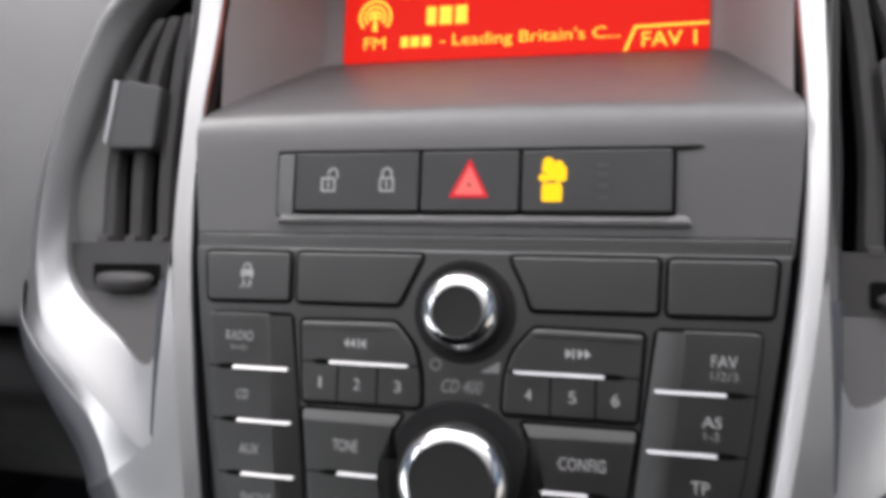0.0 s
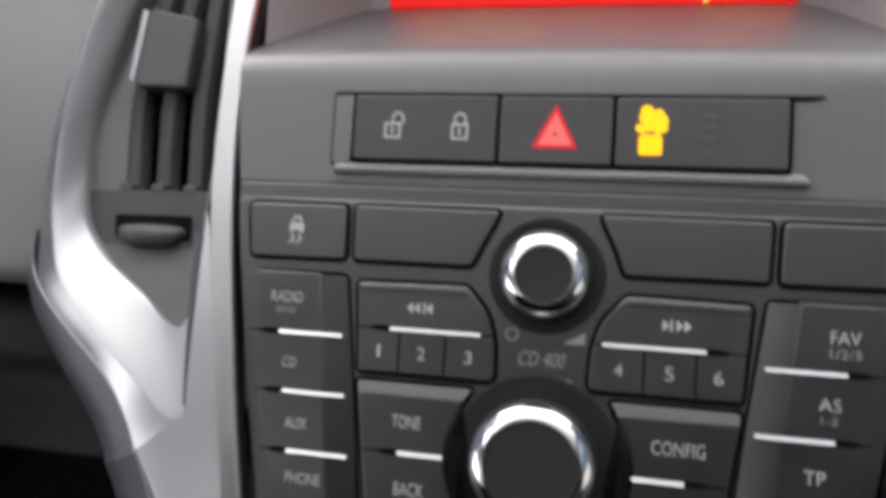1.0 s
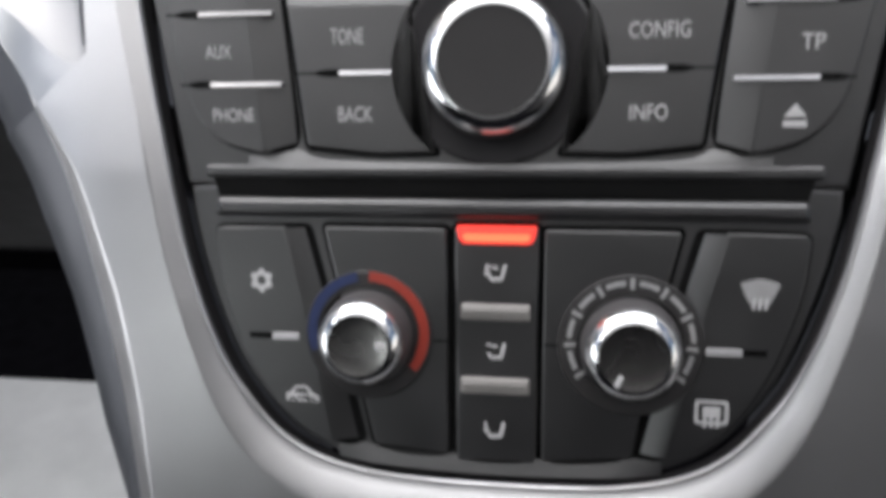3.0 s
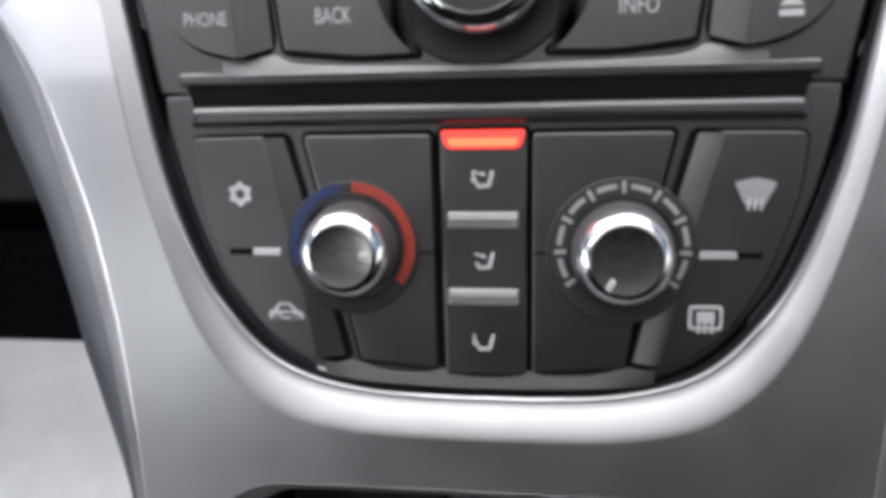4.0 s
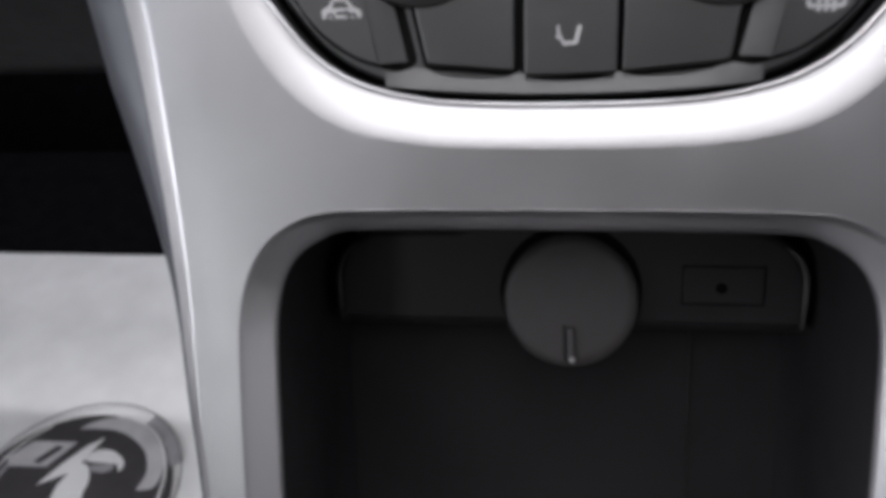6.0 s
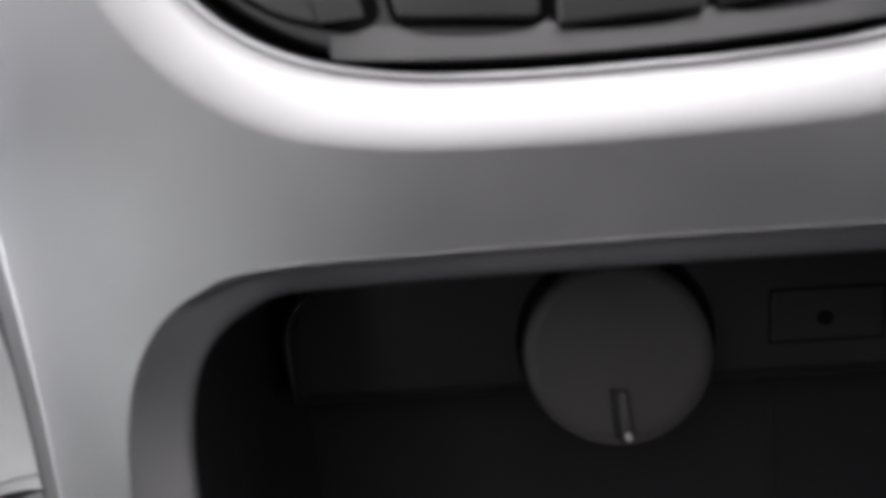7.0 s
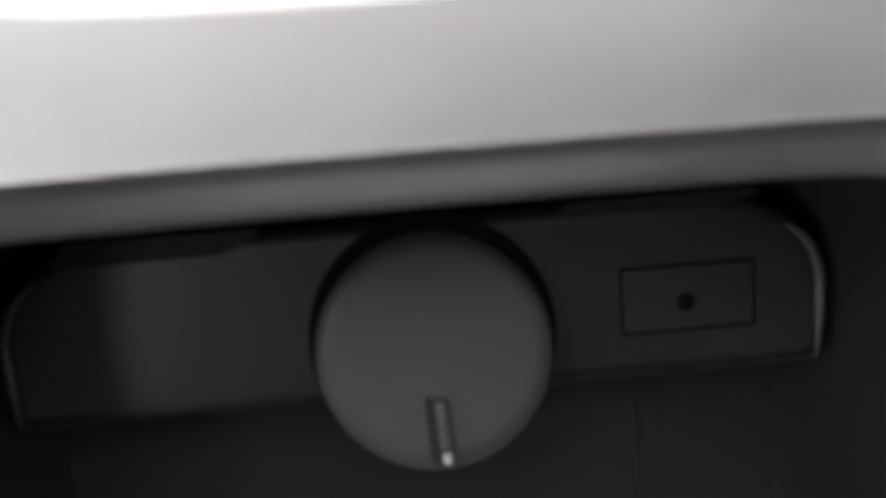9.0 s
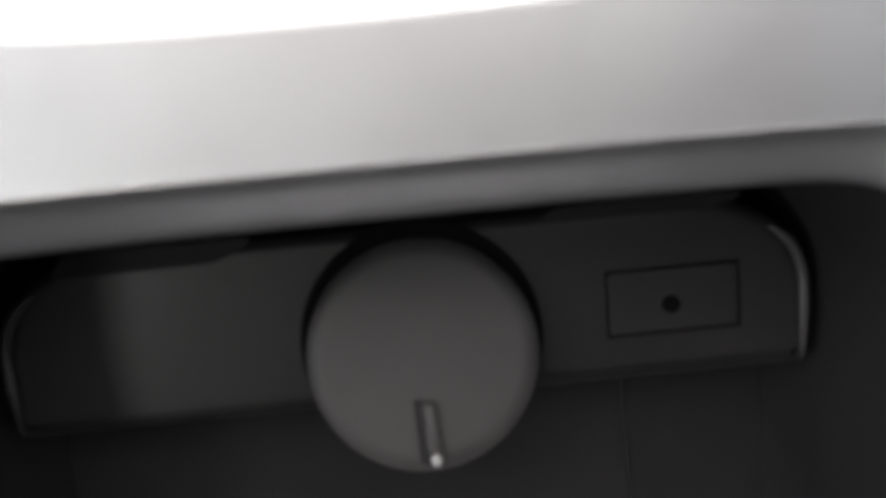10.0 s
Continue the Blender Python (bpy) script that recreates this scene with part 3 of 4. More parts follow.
        part("vane_foot", slab(rounded(box(s * low - 2.6, s * low + 2.6, 202.4, 206.0), 0.8), 17.2, 24, 0.6), VANE, t)
    # the slider on the vanes
    tab = rounded([(s * 131, 240), (s * 150.5, 240.5), (s * 153, 243), (s * 149.5, 267), (s * 146.5, 269), (s * 128.5, 265)], 2.0)
    slider = part("slider", slab(tab, 14.5, 27, 1.1), SWITCH, t, "black slider tab with a bright edge")
    part("slider_edge", slab(rounded([(s * 151.4, 241.5), (s * 153.8, 243.5), (s * 150.2, 268.6), (s * 147.8, 267.6)], 0.7), 13.9, 26, 0.3), BRUSHED, slider, "bright metal edge")
    return t


for s in U:
    vent(s)

# ---- display in its recess ----
display = thing("information_display", (0, 60, 290), "lit red display with amber characters in a deep recess", "display")


def ledge():
    rows = []
    for u0, u1 in [(-1 + k / 8,) * 2 for k in range(17)]:
        col = []
        for d, v, half in ((3.4, 200.5, 101.6), (3.2, 225, 104.0), (3.0, 238, 104.8), (3.35, 242, 105), (4.4, 245.5, 105.2), (6.4, 248.6, 105.3), (9.4, 251.2, 105.4), (13.5, 253.8, 105.2), (30, 263.5, 101), (60, 281.0, 93), (82, 293.5, 88)):
            bow = 1.6 * (1 - u0 * u0)
            k = min(1.0, max(0.0, (v - 236) / 12))
            col.append((u0 * half, d + 0.9 * u0 * u0 * (1 - k), v + bow * k * (1 if d < 70 else 0.2)))
        rows.append(col)
    return rows


def recess_walls(s):
    end = -78.0 if s < 0 else 82.6
    plan = curve([(s * 104.0, 18), (s * 102.2, 26), (s * 98.5, 44), (s * 94.0, 62), (s * 90.0, 74), (s * 86.5, 79.5), (end, 81.5)], 4)
    return loft([[(u, d, v) for v in (200 + 0.5 * d, 251 + 0.5 * d, 310, 392 + 0.12 * d)] for u, d in plan])


columns = ledge()
part("switch_fascia", loft(columns), FASCIA, display, "grained charcoal fascia rolling back into a shelf", 60)
for s in U:
    part("recess_wall", recess_walls(s), RECESS, display, "smooth charcoal side wall of the recess", 60)
part("recess_back", loft([[(u, 84, v) for v in (280, 405)] for u in (-92, 92)]), PLATE, display)
screen = part("screen", slab(rounded(box(-78.5, 83.2, 292.6, 366), 1.5), 79, 83, 0.5), SCREEN, display, "glowing red screen")
F = 78.6


def glyph(name, bm):
    return part(name, bm, GLYPH, screen)


glyph("clock_digits", words("14:27", -61.2, 336.0, 26, 9.6, F))
glyph("traffic_mark", words("TP", 31.5, 337.6, 7.6, 5.4, F))
glyph("temperature", words("15°C", 71.0, 336.4, 24, 9.0, F))
glyph("rule", flat(box(-76, 83, 329.2, 330.2), F))
glyph("caption", words("Information", -29.6, 325.0, 41, 6.6, F))
for a, b in ((-38.8, -34.4), (-32.8, -27.0), (-25.4, -20.0)):
    glyph("station_bar", flat(box(a, b, 308.8, 317.2), F))
for a, b in ((-50.6, -47.2), (-46.0, -42.0), (-40.8, -36.8)):
    glyph("station_bar", flat(box(a, b, 299.0, 303.8), F))
glyph("programme_line", words("- Leading Britain's C...", 7.4, 300.8, 79, 7.0, F))
glyph("band_mark", words("FM", -63.2, 301.4, 10.2, 5.4, F))
for r in (2.8, 5.0, 7.6):
    glyph("radio_wave", ring_shape(-63.4, 314.0, r - 0.8, r + 0.4, -42, 222, F))
glyph("mast", flat([(-64.6, 307.2), (-62.2, 307.2), (-62.9, 314.4), (-63.9, 314.4)], F))
glyph("mast_top", flat(arc(-63.4, 314.2, 1.5, 0, 360, 14)[:-1], F))
glyph("preset_mark", words("FAV 1", 67.0, 297.6, 22, 6.4, F))
glyph("tab_line", flat([(48.4, 292.8), (49.8, 292.8), (53.6, 302.6), (83, 303.0), (83, 304.0), (52.8, 303.7)], F))

# ---- switch row ----
row = thing("switch_row", (0, 3, 224), "row of black dashboard switches in a shallow recess", "switch panel")
# Flat black sheets paint the shade in the recess and below its brow.
part("recess_floor_shade", flat(rounded(box(-70.8, 66.8, 212.2, 236.0), 1.2), 2.9, 0.3), GAP, row)
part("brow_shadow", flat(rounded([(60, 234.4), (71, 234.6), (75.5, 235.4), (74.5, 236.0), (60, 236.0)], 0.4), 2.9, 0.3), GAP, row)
part("end_cheek", slab(rounded(box(-70.4, -63.9, 212.8, 234.6), 0.8), lambda u, v: 2.7 - 0.8 * (u + 70.4) / 6.5, 5, 0.3), PLATE, row)
# The ledge's highlight is helped by a paler plastic than the fascia's.
part("lower_ledge", slab(rounded([(-70.5, 210.0), (72.4, 210.0), (70.5, 213.6), (-68.5, 213.6)], 1.7), sloped(210.0, 1.2, 213.6, 2.5), 4, 1.1), DASH, row, "lower ledge of the recess, coloured paler for its highlight")


def key(name, outline, parent, mat=BUTTON, front=-0.35, r=1.0, label="", edge=0.55, base=0.8, crown=0.0):
    """A button: its dark joint behind and its pad in front."""
    line = rounded(outline, r)
    pad = part(name, slab(line, front, front + 3.0, edge, crown), mat, parent, label)
    part("joint", flat(grown(line, 1.2), base, 0.5), GAP, pad)
    return pad


def mark(name, bm, parent, mat=INK, label=""):
    return part(name, bm, mat, parent, label)


lock_key = key("lock_switch", box(-63.0, -17.7, 214.3, 234.6), row, SWITCH, 1.2, 1.2, base=2.2, edge=0.5)
hazard_key = key("hazard_switch", box(-16.6, 16.8, 214.3, 234.6), row, SWITCH, 1.2, 1.2, base=2.2, edge=0.5)
stop_key = key("engine_stop_switch", box(17.9, 65.6, 214.3, 234.6), row, SWITCH, 1.2, 1.2, base=2.2, edge=0.5)
P = 1.0
for cu, open_ in ((-50.4, True), (-29.0, False)):
    mark("padlock_body", flat(rounded(box(cu - 2.7, cu + 2.7, 220.9, 226.0), 0.5), P), lock_key)
    mark("padlock_face", flat(rounded(box(cu - 1.9, cu + 1.9, 221.7, 225.2), 0.3), P - 0.05), lock_key, SWITCH)
    mark("padlock_keyhole", flat(box(cu - 0.4, cu + 0.4, 222.3, 224.7), P - 0.1), lock_key)
    mark("padlock_shackle", ring_shape(cu + (1.6 if open_ else 0), 227.4, 1.3, 2.0, -10, 190, P, 0.2, 14), lock_key)
    for k in ((3.3, 0.0) if open_ else (1.65, -1.65)):
        mark("shackle_leg", flat(box(cu + k - 0.35, cu + k + 0.35, 225.6, 227.6 - (1.0 if open_ and k == 0 else 0)), P), lock_key)
mark("hazard_triangle", flat(rounded([(-6.9, 218.9), (6.9, 218.9), (0.2, 232.2)], 0.7), P), hazard_key, HAZARD, "glowing red triangle")
mark("hazard_field", flat(rounded([(-5.0, 219.9), (5.2, 219.9), (0.2, 229.8)], 0.5), P - 0.08), hazard_key, PINK, "paler glowing middle")
mark("hazard_core", flat(arc(0.1, 223.2, 0.6, 0, 360, 10)[:-1], P - 0.16), hazard_key, RED)
for k, (a, b, r) in enumerate(((26.5, 230.4, 1.9), (26.0, 228.6, 1.7), (29.8, 229.6, 1.6), (30.5, 227.8, 2.1), (31.0, 225.8, 1.6), (28.2, 226.9, 2.3), (24.8, 225.5, 1.4), (26.6, 225.2, 1.3), (29.6, 224.7, 1.1))):
    mark("telltale_lobe", flat(arc(a, b, r, 0, 360, 14)[:-1], P - 0.01 * k), stop_key, AMBER, "glowing amber symbol")
mark("telltale_base", flat(rounded(box(24.4, 31.1, 217.6, 223.3), 0.9), P), stop_key, AMBER, "glowing amber block")
mark("telltale_link", flat(box(25.2, 30.4, 223.2, 224.2), P + 0.02), stop_key, AMBER)
mark("telltale_gap", flat(rounded([(25.6, 223.7), (29.4, 223.7), (29.0, 224.4), (26.0, 224.4)], 0.2), P - 0.12), stop_key, SWITCH)
for k in (218.5, 222.5, 226.0, 229.0):
    mark("unlit_symbol", flat(box(42.2, 45.8, k, k + 1.0), P), stop_key, PLATE)

# ---- radio ----
radio = thing("car_radio", (0, 2, 150), "charcoal car radio with chrome-ringed knobs and many buttons", "car radio")
edge_line = curve([(p[0], p[2]) for p in INNER], 5)
inside = [p for p in edge_line if 95.5 < p[1] < 201]
plate = [(inside[0][0] - 2.0, 201.2)] + [(u - 2.3, v) for u, v in inside]
plate += [(-u, v) for u, v in plate[::-1]]
part("faceplate", slab(plate, 0.9, 8, 1.1), PLATE, radio)
backing = [(u + 1.0, v) for u, v in edge_line if v < 255]
part("shadow_gap", flat(backing + [(-u, v) for u, v in backing[::-1]], 8.4, 0.4), GAP, radio)
part("brow", slab(rounded([(-100.4, 200.4), (100.4, 200.4), (100.8, 206.0), (-100.8, 206.0)], 0.6), 2.2, 6, 0.5), PLATE, radio)
part("brow_seam", flat(box(-101.2, 101.2, 205.9, 206.6), 2.9, 0.4), GAP, radio)

B = -0.35


def dash_mark(parent, u0, u1, v, dark_end, thick=1.15, f=B):
    """The bright strip on a seam between two buttons, with its dark end."""
    part("bright_strip", slab(rounded(box(u0, u1, v - thick / 2, v + thick / 2), 0.3), sloped(v - thick / 2, f - 1.4, v + thick / 2, f - 0.3), f + 1, 0.2), BRUSHED, parent, "bright metal strip")
    a, b = (u0 - 6.5, u0) if dark_end < 0 else (u1, u1 + 6.5)
    part("dark_slot", flat(rounded([(a, v - 0.35), (a, v + 0.35), (a + (b - a) * 0.4, v + 0.95), (b, v + 0.95), (b, v - 0.95), (a + (b - a) * 0.4, v - 0.95)] if dark_end < 0 else [(a, v - 0.95), (a, v + 0.95), (a + (b - a) * 0.6, v + 0.95), (b, v + 0.35), (b, v - 0.35), (a + (b - a) * 0.6, v - 0.95)], 0.2), f - 0.14, 0.4), GAP, parent)


def seam(parent, u0, u1, v, f=B):
    part("seam", flat(box(u0, u1, v - 0.25, v + 0.25), f - 0.06, 0.3), GAP, parent)


tcs = key("traction_button", [(-94, 182), (-62.5, 182.3), (-63, 199), (-95.5, 199)], radio, r=2.0)
mark("car_symbol", flat(rounded(box(-81.6, -76.6, 190.6, 192.8), 0.5), B - 0.12), tcs)
mark("car_roof", flat(rounded([(-81.0, 192.6), (-77.2, 192.6), (-77.9, 195.2), (-80.3, 195.2)], 0.5), B - 0.14), tcs)
mark("car_window", flat([(-80.2, 193.0), (-78.0, 193.0), (-78.4, 194.4), (-79.8, 194.4)], B - 0.18), tcs, BUTTON)
for k in (-81.2, -77.9):
    mark("car_wheel", flat(box(k, k + 0.9, 189.8, 190.8), B - 0.12), tcs)
for k in (-82.0, -79.6):
    mark("skid_line", flat([(k, 186.4), (k + 0.8, 186.4), (k + 2.4, 187.6), (k + 1.9, 189.2), (k + 1.1, 189.2), (k + 1.5, 187.8)], B - 0.12), tcs)
key("blank_button", [(-59.5, 182.3)] + [(-22.5, 182.3), (-19.5, 189), (-15.5, 197), (-15.0, 199.2), (-60.0, 199.2)], radio, r=1.6)
key("blank_button", [(22.5, 182.0), (61.5, 182.3), (62.0, 199.2), (15.5, 199.2), (16.0, 197), (20, 189)], radio, r=1.6)
key("blank_button", [(64.6, 182), (95.0, 182.3), (96.6, 199.2), (65.0, 199.2)], radio, r=1.8)


def facet(s, ridge, foot, parent, d0, d1):
    """The folded inner side of a pad, falling away from the ridge towards the middle of the console."""
    a, c = curve(ridge, 4), curve(foot, 4)
    rows = [[(s * (p[0] + (q[0] - p[0]) * k), d0 + (d1 - d0) * k ** 1.3, p[1] + (q[1] - p[1]) * k) for p, q in zip(a, c)] for k in (0, 0.06, 0.3, 0.6, 0.92, 1.0)]
    rows.append([(p[0], p[1] + 2.0, p[2]) for p in rows[-1]])
    part("folded_side", loft(rows), BUTTON, parent)


BC = -1.6


def column(s, names):
    """A side column: four keys in one strip, parted by seams with bright strips."""
    line = [(92.2, 177.4), (69.6, 177.4), (66.2, 145), (61.8, 104.5), (64, 104.3), (74.5, 107.0), (81.5, 114.5), (85.5, 127), (89, 148)]
    whole = [(92.2, 177.4), (61.3, 177.4), (57.5, 145), (53.4, 109.2), (54.6, 105.8), (64, 104.3), (74.5, 107.0), (81.5, 114.5), (85.5, 127), (89, 148)]
    strip = part("button_column", slab(rounded([(s * u, v) for u, v in line], [2.2, 0, 0, 0, 0, 5, 5, 8, 8]), BC, BC + 4, 0.4), BUTTON, radio)
    part("joint", flat(grown(rounded([(s * u, v) for u, v in whole], [2.2, 2.2, 0, 1.5, 1.5, 6, 5, 5, 8, 8]), 0.75), 0.8, 0.5), GAP, strip)
    facet(s, [(69.7, 177.0), (66.3, 145), (63.6, 120), (61.9, 104.6)], [(61.8, 177.0), (57.7, 145), (55.0, 120), (54.0, 107.0)], strip, BC, B + 1.05)
    for v, a, b, left, right in ((158.7, 60.9, 81.8, 62.2, 90.4), (140.5, 58.9, 79.3, 60.2, 87.6), (122.3, 56.8, 76.6, 58.2, 84.2)):
        lo, hi = (-b, -a) if s < 0 else (a, b)
        seam(strip, min(s * (left + 6), s * right) - 1.0, max(s * (left + 6), s * right) + 0.5, v, BC)
        dash_mark(strip, lo, hi, v, s, f=BC)
    for text, u, v, w, h in names:
        mark("legend", words(text, u, v, w, h, BC - 0.12), strip, INK)
    return strip


lcol = column(-1, (("RADIO", -80.0, 169.6, 10.4, 3.4), ("CD", -77.8, 149.4, 4.6, 3.2), ("AUX", -74.2, 130.8, 7.2, 3.4), ("PHONE", -70.6, 114.3, 11.4, 3.4)))
mark("legend", words("BAND", -80.0, 165.6, 6.4, 2.0, BC - 0.12), lcol, DIM)
rcol = column(1, (("FAV", 81.2, 168.6, 7.6, 3.6), ("AS", 77.8, 150.4, 5.6, 3.4), ("TP", 74.6, 130.6, 5.4, 3.8)))
mark("legend", words("1/2/3", 81.2, 164.2, 7.8, 2.6, BC - 0.12), rcol, DIM)
mark("legend", words("1-2", 77.8, 146.2, 4.4, 2.4, BC - 0.12), rcol, DIM)
mark("eject_arrow", flat([(68.8, 113.0), (74.2, 113.0), (71.5, 116.2)], BC - 0.12), rcol)
mark("eject_bar", flat(box(68.8, 74.2, 110.6, 112.1), BC - 0.12), rcol)


def preset_block(s, digits):
    line = [(57.6, 175.6), (23.5, 176.2), (16.6, 168.5), (14.2, 160), (13.8, 150), (14.8, 148.4), (55.6, 148.4)]
    block = key("preset_block", [(s * u, v) for u, v in line], radio, r=[1.6, 1.6, 3, 3, 1.2, 1.2, 1.4])
    a, b = (-46.3, -18.2) if s < 0 else (17.0, 45.8)
    seam(block, min(s * 14.8, s * 56.4), max(s * 14.8, s * 56.4), 162.0)
    dash_mark(block, a, b, 162.0, s)
    for u in (29.0, 43.2):
        part("seam", flat(box(s * u - 0.3, s * u + 0.3, 148.8, 160.9), B - 0.06, 0.3), GAP, block)
    for text, u in digits:
        mark("digit", words(text, u, 155.0, 1.0 if text == "1" else 2.4, 3.8, B - 0.12), block)
    for k, x in enumerate((40.6, 38.4, 34.6)):
        mark("skip_arrow", flat([(s * (x - 1.0), 167.0), (s * (x - 1.0), 170.4), (s * (x + 0.9), 168.7)], B - 0.12 - 0.02 * k), block)
    mark("skip_bar", flat(box(min(s * 35.7, s * 36.3), max(s * 35.7, s * 36.3), 167.0, 170.4), B - 0.12), block)
    mark("top_facet", slab(rounded([(s * 24.4, 175.4), (s * 57.0, 174.9), (s * 57.0, 173.0), (s * 23.0, 173.4)], 0.5), B - 0.25, B + 0.5, 0.3), block, BUTTON)
    return block


preset_block(-1, (("1", -49.5), ("2", -36.2), ("3", -21.8)))
preset_block(1, (("4", 22.0), ("5", 36.0), ("6", 49.3)))


def lower_block(s, upper, lower):
    bite = arc(0, 126.3, 27.0, 36.0, -52.0, 12)
    line = [(55.3, 142.5), (22.6, 142.5)] + bite + [(16.2, 104.4), (32, 104.0), (50.6, 106.0)]
    block = key("menu_block", [(s * u, v) for u, v in line], radio, r=[0, 0] + [0] * len(bite) + [1.0, 4.0, 1.4])
    top = rounded([(s * u, v) for u, v in ((55.7, 145.6), (20.2, 145.6), (22.4, 142.3), (55.4, 142.3))], [1.0, 1.0, 0, 0])
    part("top_facet", slab(top, sloped(142.3, B, 145.6, B + 1.1), B + 3, 0.15), BUTTON, block)
    part("joint", flat(grown(top, 1.2), 0.82, 0.5), GAP, block)
    a, b = (-41.6, -27.5) if s < 0 else (27.0, 41.4)
    seam(block, min(s * 27.2, s * 53.2), max(s * 27.2, s * 53.2), 125.0)
    dash_mark(block, a, b, 125.0, s, 1.25)
    mark("legend", words(upper, s * 39.4, 134.3, 8.8 if s < 0 else 14.6, 3.9, B - 0.12), block)
    mark("legend", words(lower, s * 37.4, 114.4, 9.2, 3.9, B - 0.12), block)
    return block


lower_block(-1, "TONE", "BACK")
lower_block(1, "CONFIG", "INFO")
# the plain bridge between the knobs, with its legends
mark("power_ring", ring_shape(-9.2, 163.0, 1.5, 2.0, 0, 360, 0.75, 0.2, 20), radio, DIM)
mark("volume_wedge", flat([(6.0, 161.2), (12.2, 161.2), (12.2, 165.0)], 0.75), radio, DIM)
mark("model_legend", words("CD 400", 0, 156.2, 13.6, 4.3, 0.75, 0.8), radio, DIM)
for k in range(3):
    mark("dim_legend_bar", flat(box(-8.6 + 6.2 * k, -3.4 + 6.2 * k, 149.6 + (0.4 if k != 1 else 0), 150.7), 0.75), radio, DIM)


def knob(name, cu, cv, r, tall, parent, well, label):
    """A turned knob: black skirt, bright chamfered ring and a dark dished cap."""
    base = turned([(well, 1.2), (well - 0.3, 0.1), (well - 1.0, -0.15), (well - 1.8, 0.0), (well - 3.4, 0.25), (r + 0.5, 0.4)], cu, cv)
    part(name + "_well", base, RUBBER, parent, "dark hollow ring round the knob")
    body = part(name, turned([(r + 0.7, 2.0), (r + 0.6, -tall * 0.40), (r + 0.2, -tall * 0.52), (r - 0.2, -tall * 0.55)], cu, cv, lid=False), KNOB, parent, label)
    part("chrome_ring", turned([(r - 0.1, -tall * 0.4), (r + 0.15, -tall * 0.56), (r - 0.2, -tall * 0.72), (r - 1.8, -tall * 0.88), (r - 3.7, -tall * 1.0), (r - 4.3, -tall * 1.0), (r - 4.5, -tall * 0.9)], cu, cv, lid=False), CHROME, body, "polished chrome ring")
    part("cap", turned([(r - 4.4, -tall * 0.9), (r - 4.5, -tall * 0.97), (r - 5.0, -tall * 0.965), (r * 0.4, -tall * 0.955), (0.0, -tall * 0.95)], cu, cv), KNOB, body, "dished black cap")
    return body


knob("volume_knob", 0, 180.9, 12.6, 10.5, radio, 17.4, "black volume knob with a chrome ring")
knob("menu_knob", -0.8, 126.4, 17.8, 10.0, radio, 25.6, "large black control knob with a chrome ring")
# lower lip of the faceplate and the disc slot


def plate_lip():
    """The pale lip under the keys, with a soft peak between the side columns and the middle keys."""
    top = []
    for k in range(-68, 69):
        u = float(k)
        top.append((u, 101.6 + 0.0004 * u * u + sum(4.6 * math.exp(-abs(u - c) / 3.0) for c in (-54.6, 54.6))))
    base = [(float(k), 99.9) for k in range(68, -69, -4)]
    fade = lambda u: min(1.0, (68.5 - abs(u)) / 12)
    return slab(top + base, lambda u, v: (-1.7 + 0.5 * (v - 99.9)) * fade(u) + 0.8 * (1 - fade(u)), 4, 0.2)


part("plate_lip", plate_lip(), PLATE, radio, "pale curved lip under the keys")
part("lower_rail", slab(rounded(box(-80, 80, 97.6, 101.2), 1.2), -0.3, 4, 1.0), PLATE, radio)
# The slot's shadow is a flat black shape, wider than the slot itself.
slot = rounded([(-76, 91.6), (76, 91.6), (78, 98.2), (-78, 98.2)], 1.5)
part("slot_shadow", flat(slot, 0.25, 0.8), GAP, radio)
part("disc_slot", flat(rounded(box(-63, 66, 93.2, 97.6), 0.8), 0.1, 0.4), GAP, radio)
part("slot_ledge", slab(rounded([(-77.5, 87.2), (77.5, 87.2), (76.5, 92.4), (-76.5, 92.4)], 1.4), -1.6, 4, 1.6), PLATE, radio, "rounded ledge under the disc slot")

# ---- climate panel ----
climate = thing("climate_panel", (0, 2, 50), "charcoal heating panel with two chrome-ringed knobs", "climate panel")
low = [p for p in edge_line if p[1] <= 95.5]
plate = [(u - 2.3 * min(1.0, u / 30), v + 1.6 * max(0.0, 1 - v / 60)) for u, v in low[:-1]]
plate = [(plate[0][0], 95.6)] + plate
part("faceplate", slab(plate + [(-u, v) for u, v in plate[::-1]], 0.9, 8, 1.1), PLATE, climate)
C0 = -1.1


